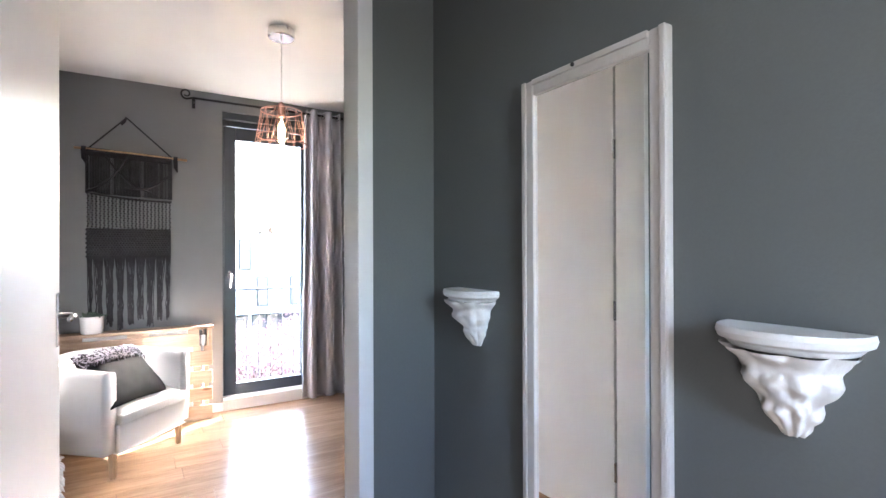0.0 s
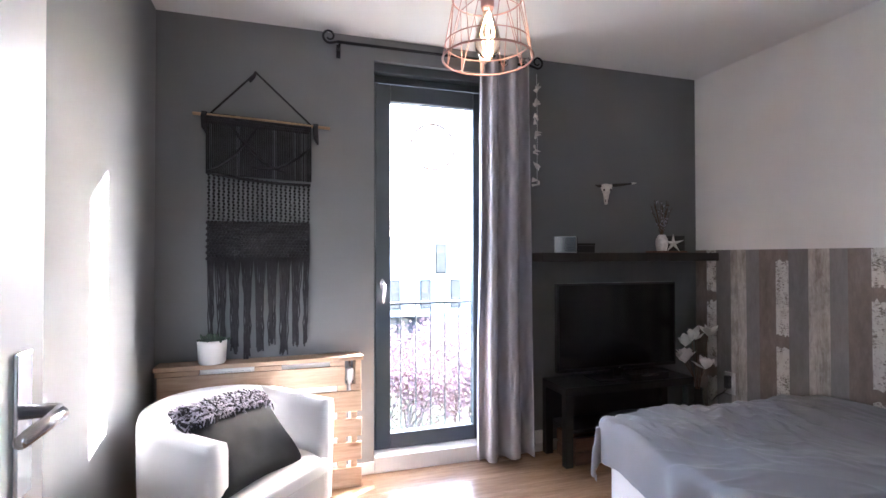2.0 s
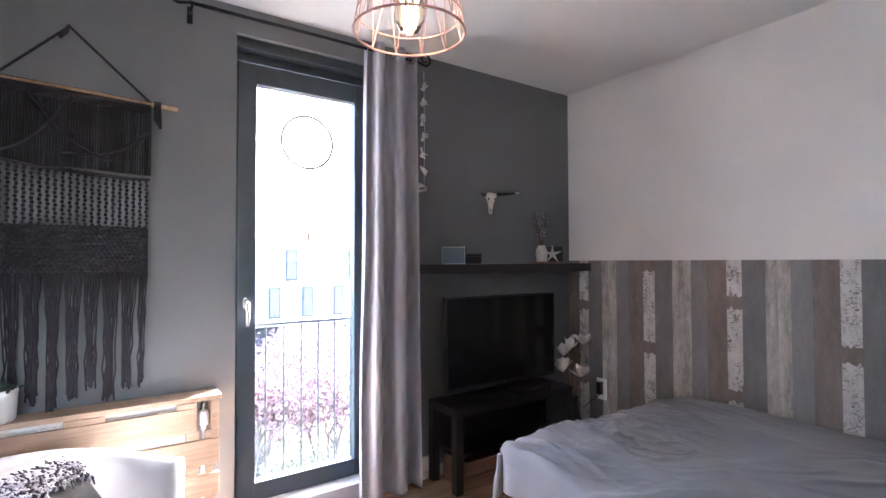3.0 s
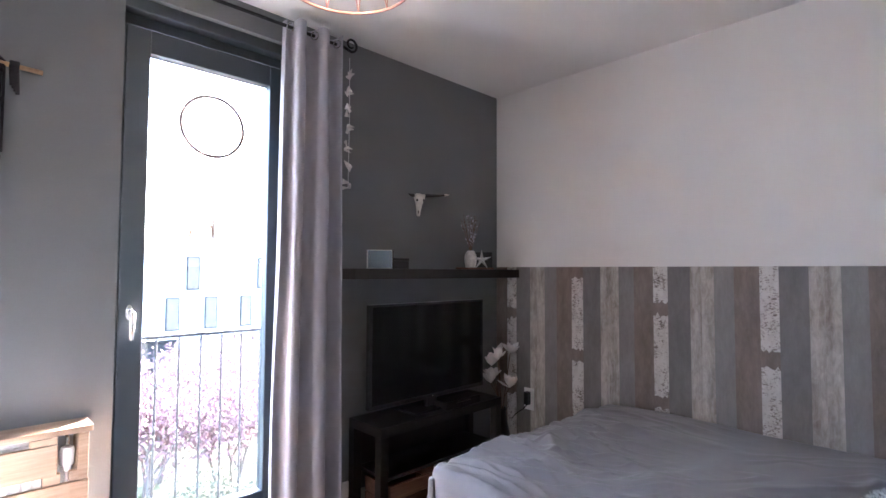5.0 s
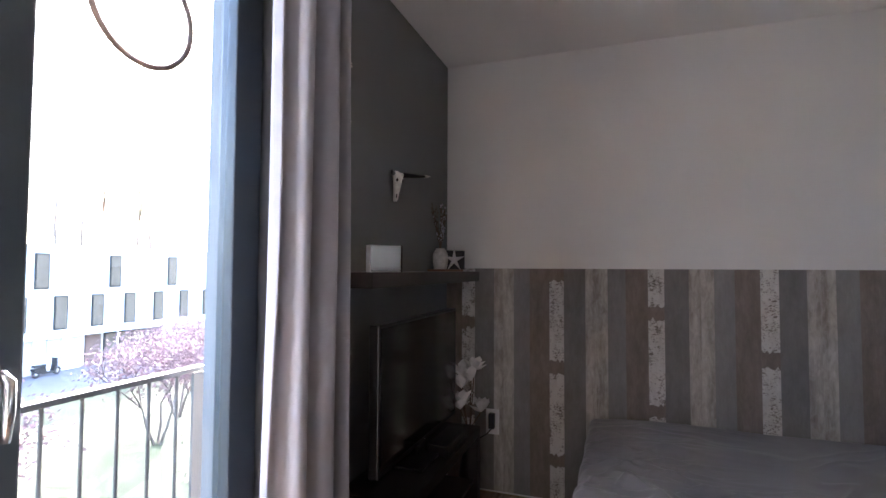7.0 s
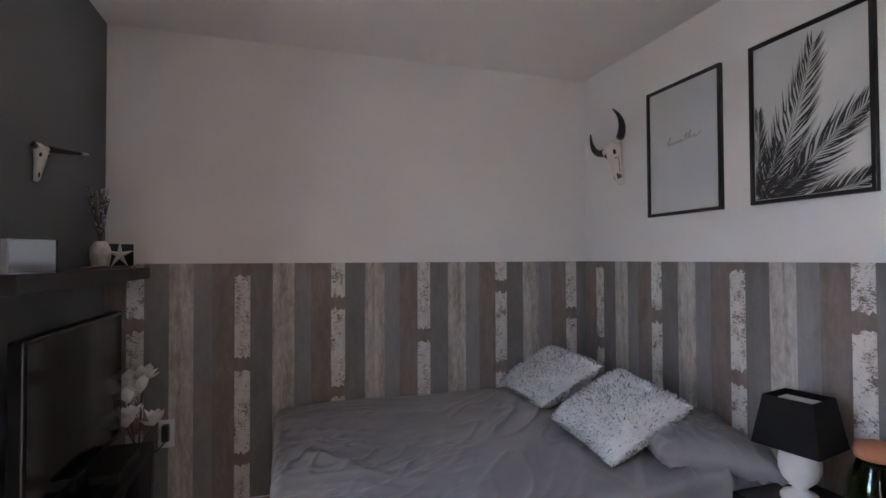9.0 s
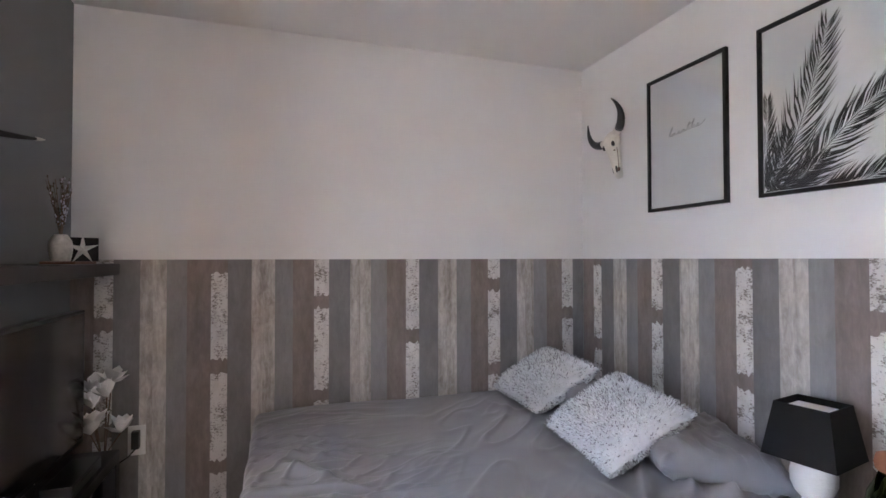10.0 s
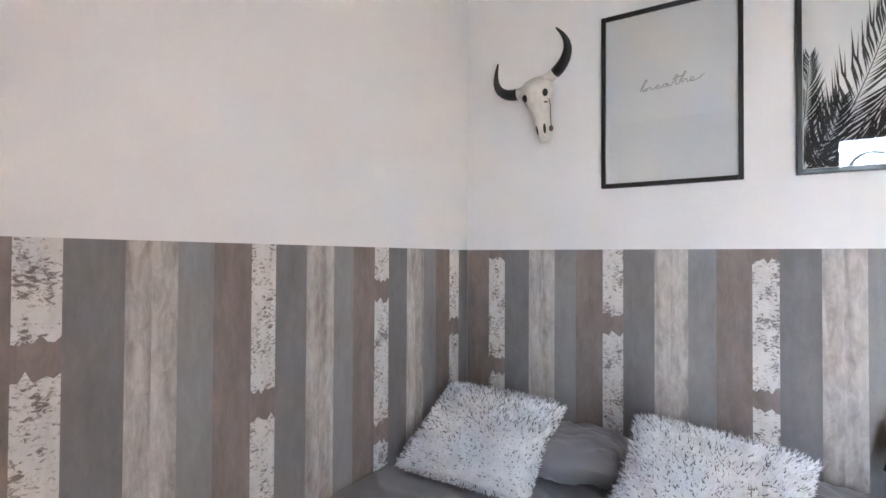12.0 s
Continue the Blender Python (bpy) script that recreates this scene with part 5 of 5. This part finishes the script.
def dreamcatcher():
    d = thing("dreamcatcher", pose(1.45, 4.885, 2.03), "thin hoop dreamcatcher with feathers in the balcony door", "dreamcatcher")
    R = 0.15
    hoop = [(R * math.cos(a), 0, R * math.sin(a)) for a in [2 * math.pi * k / 48 for k in range(48)]]
    part("hoop", tube(hoop, 0.0085, 7, closed=True), M_TWIG, d, smooth=True)
    part("centre_ring", tube([(0.022 * math.cos(a), 0, 0.022 * math.sin(a)) for a in [2 * math.pi * k / 20 for k in range(20)]], 0.002, 6, closed=True), M_TWIG, d, smooth=True)
    part("hanger", tube([(0, 0, R), (0, 0.0, 0.37)], 0.0012, 5), M_TWIG, d)
    rng = random.Random(6)
    for k in range(14):
        a = 2 * math.pi * k / 14
        b = a + 0.5
        part("thread", tube([(R * math.cos(a), 0, R * math.sin(a)), (0.08 * math.cos(b), 0, 0.08 * math.sin(b)), (0.022 * math.cos(a + 0.2), 0, 0.022 * math.sin(a + 0.2))], 0.0005, 4), M_TWIG, d)
    for x in (-0.10, -0.085, 0.0, 0.01, 0.09, 0.10):
        z0 = -math.sqrt(max(0.0, R * R - x * x))
        ln = rng.uniform(0.36, 0.48)
        c = part("cord", tube([(x, 0, z0), (x + 0.004, 0, z0 - ln * 0.5), (x, 0, z0 - ln)], 0.0016, 5), M_TWIG, d)
        bm = bmesh.new()
        for s in range(16):
            zz = z0 - ln + 0.10 * s / 16
            w = 0.017 * math.sin(math.pi * (s + 1) / 18)
            for sg in (-1, 1):
                p = Vector((x, 0, zz))
                q = [bm.verts.new(v) for v in (p, p + Vector((sg * w, 0.003 * sg, -0.012)), p + Vector((sg * w * 0.6, 0.002, -0.016)))]
                bm.faces.new(q)
        tagged(part("feather", bm, M_TWIG, c), kind="stuff")


dreamcatcher()


def stool():
    s = thing("sheepskin_stool", pose(0.02, 2.88, 0), "small stool draped with a white sheepskin", "stool")
    part("seat", cyl(0.11, 0.11, 0.40, 0.43, 24), M_LEG, s, bevel=0.004)
    for k in range(3):
        a = k * 2.094 + 0.4
        part("leg", tube([(0.07 * math.cos(a), 0.07 * math.sin(a), 0.40), (0.10 * math.cos(a), 0.10 * math.sin(a), 0)], 0.012, 8), M_LEG, s)
    rng = random.Random(2)
    bm = bmesh.new()
    for i in range(900):
        a, t = rng.uniform(0, 6.28), rng.random()
        r, z = (0.12 * math.sqrt(t * 2), 0.445) if t < 0.5 else (0.122, 0.445 - (t - 0.5) * 0.40)
        p = Vector((r * math.cos(a), r * math.sin(a), z))
        w = Vector((math.cos(a), math.sin(a), 0.5 if t < 0.5 else -0.6)).normalized()
        tube([p, p + w * 0.012, p + w * 0.024 + Vector((0, 0, -0.008))], [0.004, 0.005, 0.001], 4, bm)
    tagged(part("sheepskin", bm, M_FUR, s, "curly white sheepskin"), kind="stuff")


stool()

# ---- landing ----
def mirror():
    m = thing("wall_mirror", pose(0, 0, 0), "tall wall mirror in a moulded off-white wooden frame", "mirror")
    y0, y1, z0, z1, w, x = 0.774, 1.157, 0.26, 1.727, 0.036, MIRROR_X
    for name, a in (("frame_side", (y0, y0 + w, z0, z1)), ("frame_side", (y1 - w, y1, z0, z1)), ("frame_rail", (y0 + w, y1 - w, z0, z0 + w)), ("frame_rail", (y0 + w, y1 - w, z1 - w, z1))):
        p = part(name, box(x - 0.02, a[0], a[2], x - 0.001, a[1], a[3]), M_MIRFRAME, m, bevel=0.004)
        if name == "frame_side":
            outer = a[0] == y0
            part("moulding", box(x - 0.025, a[0] if outer else a[1] - 0.014, a[2], x - 0.02, a[0] + 0.014 if outer else a[1], a[3]), M_MIRFRAME, p, bevel=0.003)
        else:
            part("moulding", box(x - 0.025, a[0], a[3] - 0.014 if a[3] == z1 else a[2], x - 0.02, a[1], a[3] if a[3] == z1 else a[2] + 0.014), M_MIRFRAME, p, bevel=0.003)
    part("glass", box(x - 0.012, y0 + w, z0 + w, x - 0.008, y1 - w, z1 - w), M_MIRROR, m, "silvered mirror glass")
    part("screw", ball(0.005, 8, at=Matrix.Translation((x - 0.026, 0.99, z1 - 0.006))), M_BLACK, m)


mirror()


def bracket(y, z):
    """A plaster wall console: a half-oval moulded shelf on a carved, tapering bracket."""
    c = thing("wall_console", pose(MIRROR_X, y, z), "white plaster wall console with a leafy bracket", "wall console", "plaster consoles beside the mirror")
    arc = [-math.pi / 2 + math.pi * k / 24 for k in range(25)]
    bm = bmesh.new()
    rings = []
    for out, wide, h in ((0.074, 0.078, -0.004), (0.080, 0.085, 0.004), (0.091, 0.094, 0.009), (0.094, 0.097, 0.018), (0.092, 0.095, 0.026)):
        rings.append([bm.verts.new((-out * max(0.0, math.cos(a)) ** 0.7, wide * math.sin(a), h)) for a in arc])
    for a, b in zip(rings, rings[1:]):
        for k in range(24):
            bm.faces.new((a[k], a[k + 1], b[k + 1], b[k]))
        bm.faces.new((a[0], b[0], b[24], a[24]))
    bm.faces.new(rings[0])
    bm.faces.new(rings[-1])
    part("shelf", bm, M_PLASTER, c)
    def place(u, v):
        a = -math.pi / 2 + math.pi * u
        taper = (1 - v) ** 0.85
        tier = 0.5 + 0.5 * math.cos(v * 2 * math.pi * 2.6)
        leaf = 0.009 * abs(math.sin(u * math.pi * 5)) * (0.4 + tier) * (1 - 0.6 * v)
        lump = 0.007 * wave(u * 7, v * 8, y * 9)
        wide = 0.060 * taper + 0.012 + 0.007 * tier * (1 - v)
        out = 0.066 * taper + 0.010 + 0.010 * tier * (1 - v)
        return -(out + leaf + lump) * max(0.0, math.cos(a)) ** 0.8, (wide + leaf + lump) * math.sin(a), -0.003 - 0.128 * v
    part("bracket", grid_sheet(56, 48, place), M_PLASTER, c, smooth=True)


bracket(1.372, 1.192)
bracket(0.585, 1.188)

# ---- outside ----
GROUND = -5.05


def railing():
    r = thing("balcony_railing", pose(0, 5.16, 0), "dark galvanised french balcony railing with thin bars", "railing")
    part("top_rail", box(0.80, -0.02, 0.962, 1.95, 0.02, 0.98), M_GALV, r, bevel=0.003)
    part("bottom_rail", box(0.80, -0.015, 0.03, 1.95, 0.015, 0.055), M_GALV, r, bevel=0.003)
    for k in range(10):
        x = 0.86 + 0.1085 * k
        part("bar", cyl(0.006, 0.006, 0.055, 0.963, 8, at=pose(x, 0, 0)), M_GALV, r)
    for x in (0.80, 1.905):
        p = part("post", box(x, -0.006, -0.02, x + 0.045, 0.006, 0.956), M_GALV, r)
        part("wall_fixing", box(x + 0.01, -0.145, 0.4, x + 0.03, -0.006, 0.43), M_GALV, p)


railing()
structure(put("ground", box(-150, 5.6, GROUND - 0.3, 400, 700, GROUND), M_GRASS), "green lawn between the buildings", "lawn")
structure(put("path", box(-60, 29.9, GROUND, 120, 36.3, GROUND + 0.03), M_PAVE), "grey asphalt lane before the facing houses", "road")


def far_houses():
    h = thing("terraced_houses", pose(0, 36.2, GROUND), "white rendered terraced houses with tall narrow windows", "house")
    part("wall", box(-30, 0, 2.25, 75, 9, 7.6), M_MORTAR, h)
    part("ground_storey", box(-30, 0.05, 0, 75, 9, 2.25), M_BRICKOUT, h, "pale ground storey")
    part("roof_edge", box(-30.2, -0.06, 7.6, 75.2, 9.2, 7.75), M_MORTAR, h)
    part("canopy", box(-30, -0.7, 2.15, 75, -0.02, 2.32), M_MORTAR, h, "thin white canopy")
    kinds = {}
    def repeat(name, x, z, make, mat, inner=None):
        """One opening, built once and then set again along the front."""
        if name not in kinds:
            ob = part(name, make, mat, h)
            pane = part("pane", inner, M_WINGLASS, ob) if inner else None
            kinds[name] = (ob, pane)
        else:
            first, pane = kinds[name]
            make.free()
            if inner:
                inner.free()
            ob = new(name, first.data)
            ob.parent = h
            if pane:
                g = new("pane", pane.data)
                g.parent = ob
        ob.matrix_local = pose(x, 0, z)
    def opening(w, hh):
        return box(-w / 2, -0.05, 0, w / 2, 0.03, hh), box(-w / 2 + 0.10, -0.07, 0.11, w / 2 - 0.08, -0.05, hh - 0.09)
    for k in range(-13, 22):
        f, p = opening(0.82, 2.1)
        repeat("window", 19.25 + 2.29 * k, 2.55, f, M_FARFRAME, p)
        if k % 2 == 0:
            f, p = opening(0.82, 2.16)
            repeat("upper_window", 20.4 + 2.29 * k, 5.07, f, M_FARFRAME, p)
        if k % 4 == 0:
            x = 19.25 + 2.29 * k
            repeat("garage_door", x - 0.6, 0, box(-0.9, -0.04, 0, 0.9, 0.06, 2.0), M_FARFRAME)
            for dx in (1.15, 1.95, 2.75):
                repeat("white_panel", x + dx, 0.05, box(-0.36, -0.03, 0, 0.36, 0.06, 2.0), M_MORTAR)
            repeat("front_door", x + 4.35, 0, box(-0.5, -0.05, 0, 0.5, 0.06, 2.08), M_DOORBROWN)
            for dx in (5.5, 6.6, 7.5):
                f, p = opening(0.86, 1.9)
                repeat("ground_window", x + dx, 0.15, f, M_FARFRAME, p)


far_houses()


def scooter():
    c = thing("motor_scooter", pose(20.3, 35.3, GROUND + 0.031, 0, 0, 8), "black motor scooter parked before a garage", "scooter")
    for x in (-0.62, 0.62):
        w = part("wheel", tube([(0.2 * math.cos(a), 0, 0.2 * math.sin(a)) for a in [2 * math.pi * k / 20 for k in range(20)]], 0.055, 8, closed=True), M_BLACK, c, at=pose(x, 0, 0.255))
        part("hub", cyl(0.12, 0.12, -0.04, 0.04, 14, at=pose(0, 0, 0, 90)), M_STEEL, w)
    part("body", prism([(-0.85, 0.55), (-0.2, 0.62), (-0.1, 0.3), (0.32, 0.26), (0.45, 0.75), (0.56, 0.72), (0.45, 0.18), (-0.35, 0.18), (-0.8, 0.4)], 0.3), M_BLACK, c, at=pose(0, -0.15, 0), bevel=0.02)
    part("seat", box(-0.8, -0.14, 0.62, -0.12, 0.14, 0.74), M_BLACK, c, bevel=0.04)
    part("front_shield", box(0.44, -0.2, 0.5, 0.52, 0.2, 1.0), M_BLACK, c, bevel=0.03)
    part("fork", tube([(0.62, 0, 0.25), (0.48, 0, 0.95)], 0.03, 8), M_IRON, c)
    part("handlebar", tube([(0.42, -0.33, 1.03), (0.48, 0, 0.98), (0.42, 0.33, 1.03)], 0.018, 8), M_IRON, c)


scooter()


def bare_tree(x, y, height, seed):
    t = thing("bare_tree", pose(x, y, GROUND), "tall leafless tree behind the white houses", "tree", "bare trees behind the houses")
    rng = random.Random(seed)
    trunk, twigs = bmesh.new(), bmesh.new()
    spine = [Vector((0.25 * wave(seed, k * 0.5, 1), 0.25 * wave(seed, k * 0.5, 2), height * k / 10)) for k in range(11)]
    tube(spine, [0.26 * (1 - 0.88 * k / 10) for k in range(11)], 8, trunk)
    def branch(p, d, ln, r, level):
        mid = p + d * ln * 0.5 + Vector((rng.uniform(-.06, .06), rng.uniform(-.06, .06), 0.04)) * ln
        q = p + d * ln + Vector((0, 0, 0.12 * ln))
        tube([p, mid, q], [r, r * 0.75, r * 0.4], 5, twigs)
        if level < 3:
            for k in range(3):
                nd = (d + Vector((rng.uniform(-1, 1), rng.uniform(-1, 1), rng.uniform(-0.2, 0.7))) * 0.7).normalized()
                branch(mid.lerp(q, rng.random()), nd, ln * rng.uniform(0.4, 0.6), r * 0.5, level + 1)
    for k in range(22):
        i = rng.randrange(3, 10)
        a = rng.uniform(0, 6.28)
        branch(spine[i].lerp(spine[i + 1], rng.random()), Vector((math.cos(a), math.sin(a), rng.uniform(0.3, 0.9))).normalized(), (1 - i / 13) * rng.uniform(2.0, 3.6), 0.07 * (1 - i / 13), 1)
    part("trunk", trunk, M_BARK, t, smooth=True)
    tagged(part("crown", twigs, M_BARK, t, "bare spreading branches"), kind="stuff")


for k, (x, y, hh) in enumerate(((31.0, 52, 17), (35.5, 55, 19), (38.5, 51, 17), (42.5, 54, 20), (47.0, 52, 18), (12.0, 53, 17), (19.0, 55, 18), (26.0, 53, 17))):
    bare_tree(x, y, hh, 70 + k)


def shrub(x, y, height, seed, leaf_mat, label, category="tree"):
    t = thing("blossom_tree" if category == "tree" else "shrub", pose(x, y, GROUND), label, category, "pink trees in the garden")
    rng = random.Random(seed)
    wood_b = bmesh.new()
    tips = []
    def grow(p, d, ln, r, level):
        q = p + d * ln
        tube([p, p.lerp(q, 0.5) + Vector((rng.uniform(-.04, .04), rng.uniform(-.04, .04), 0)) * ln, q], [r, r * 0.85, r * 0.65], 6, wood_b)
        tips.append((q, level))
        if level < 4:
            for k in range(3):
                a = rng.uniform(0, 6.28)
                nd = (d + Vector((math.cos(a), math.sin(a), rng.uniform(-0.1, 0.5))) * rng.uniform(0.45, 0.8)).normalized()
                grow(q, nd, ln * rng.uniform(0.6, 0.78), r * 0.6, level + 1)
    for k in range(3):
        a = k * 2.1 + rng.uniform(0, 1)
        grow(Vector((0.1 * math.cos(a), 0.1 * math.sin(a), 0)), Vector((0.3 * math.cos(a), 0.3 * math.sin(a), 1)).normalized(), height * 0.36, 0.06, 1)
    part("trunk", wood_b, M_BARK, t)
    verts, faces = [], []
    for q, level in tips:
        if level < 2:
            continue
        for k in range(34 if level < 4 else 52):
            p = q + Vector((rng.gauss(0, 0.30), rng.gauss(0, 0.30), rng.gauss(-0.08, 0.34)))
            u = Vector((rng.uniform(-1, 1), rng.uniform(-1, 1), rng.uniform(-1, 1))).normalized()
            v = u.orthogonal().normalized()
            s = rng.uniform(0.04, 0.075)
            i = len(verts)
            verts += [p - u * s, p + v * s * 0.55, p + u * s, p - v * s * 0.55]
            faces.append((i, i + 1, i + 2, i + 3))
    me = bpy.data.meshes.new("crown")
    me.from_pydata(verts, [], faces)
    me.materials.append(leaf_mat)
    crown = new("crown", me)
    crown.parent = t
    tagged(crown, "loose crown of small pink leaves", kind="stuff")


for k, (x, y, hh) in enumerate(((3.6, 15.5, 3.7), (6.0, 16.2, 3.9), (7.3, 18.6, 3.6), (5.0, 19.0, 3.9), (14.2, 19.5, 3.9), (17.0, 21.6, 4.0), (1.5, 17.5, 3.8), (7.4, 21.0, 3.8), (9.2, 22.6, 3.8), (3.0, 20.0, 3.8), (20.5, 24.6, 4.0), (16.5, 17.6, 3.7))):
    shrub(x, y, hh, 20 + k, M_PINK, "small garden tree with pink spring leaves")
for k, (x, y, hh) in enumerate(((4.4, 13.6, 1.4), (13.6, 15.6, 1.3), (5.4, 12.6, 1.3), (11.4, 13.4, 1.2), (3.4, 12.6, 1.3), (2.4, 13.4, 1.3))):
    shrub(x, y, hh, 40 + k, M_OLIVE, "low olive-green garden shrub", "shrub")

# ---- laid pieces ----
def wallpaper():
    """Board-print strips with birch bark, hung on the east wall and the door wall up to a straight edge."""
    top, low, thick = 1.345, 0.01, 0.0025
    widths = ((0.121, M_PGREY), (0.059, M_PWASH), (0.063, M_PWASH), (0.096, M_PBLUE), (0.116, M_PBROWN))
    birch = 0.083
    rng = random.Random(4)
    for wall_name, start, end, first, gaps in (
            ("wainscot_east", WINWALL, DOORWALL, 4.617, (1.017, 0.775, 1.11, 0.881, 1.184, 0.986, 0.8)),
            ("wainscot_door", EAST, 1.06, 3.344, (0.80, 1.034, 0.80, 1.125, 0.9, 1.05))):
        east = wall_name.endswith("east")
        sheet = structure(new(wall_name), "wallpaper wainscot printed with weathered boards and birch bark", "wallpaper")
        sheet.matrix_world = pose(0, 0, 0)
        def strip(a, b, z0, z1, m, t, ragged=False, name="board"):
            a, b = min(a, start), max(b, end)
            if a - b < 0.004:
                return
            n = 7 if ragged else 1
            lower, upper = [], []
            for i in range(n + 1):
                u = a + (b - a) * i / n
                k = 0.016 if ragged else 0.0
                lower.append((u, z0 + (rng.uniform(-k, k * 0.6) if z0 > low + 0.01 else 0)))
                upper.append((u, z1 + (rng.uniform(-k, k * 0.6) if z1 < top - 0.01 else 0)))
            c = Vector(((a + b) / 2, (z0 + z1) / 2))
            outline = [(u - c.x, z - c.y) for u, z in lower + upper[::-1]]
            b_m = prism(outline, t, "x" if east else "y")
            at = pose(EAST - t, c.x, c.y) if east else pose(c.x, DOORWALL, c.y)
            part(name, b_m, m, sheet, at=at)
        pos, k = first, 0
        # rest of the roll before the first birch strip
        p = first
        for w, m in reversed(widths):
            strip(p + w, p, low, top, m, thick)
            p += w
        while pos > end:
            strip(pos, pos - birch, low, top, M_PBROWN, thick)
            z = gaps[k % len(gaps)]
            period, gap = 0.54, 0.075
            while z > low:
                z -= period
            while z < top:
                lo_, hi_ = max(low, z + gap / 2), min(top, z + period - gap / 2)
                if hi_ - lo_ > 0.015:
                    strip(pos, pos - birch, lo_, hi_, M_BIRCH, thick + 0.0012, True, "birch_strip")
                z += period
            pos -= birch
            for w, m in widths:
                strip(pos, pos - w, low, top, m, thick)
                pos -= w
            k += 1


wallpaper()


def floor_planks():
    rng = random.Random(2)
    shared = {}
    w, length = 0.192, 1.28
    y, row = LAND_BACK, 0
    while y < 4.72:
        x0, x1 = (LEFT, EAST) if y > 1.72 else (LAND_LEFT, MIRROR_X)
        yy = min(y + w, 4.72)
        x = x0 - rng.uniform(0.0, 0.9)
        while x < x1:
            a, b = max(x, x0), min(x + length, x1)
            if b - a > 0.01:
                size = (round(b - a, 3), round(yy - y, 3))
                if size not in shared:
                    me_b = box(-size[0] / 2 + 0.0007, -size[1] / 2 + 0.0007, -0.012, size[0] / 2 - 0.0007, size[1] / 2 - 0.0007, 0.0)
                    shared[size] = part("plank", me_b, M_OAK, floor, bevel=0.0012)
                    ob = shared[size]
                else:
                    ob = new("plank", shared[size].data)
                    ob.parent = floor
                ob.matrix_local = pose((a + b) / 2, (y + yy) / 2, 0)
            x += length
        y, row = y + w, row + 1


floor_planks()
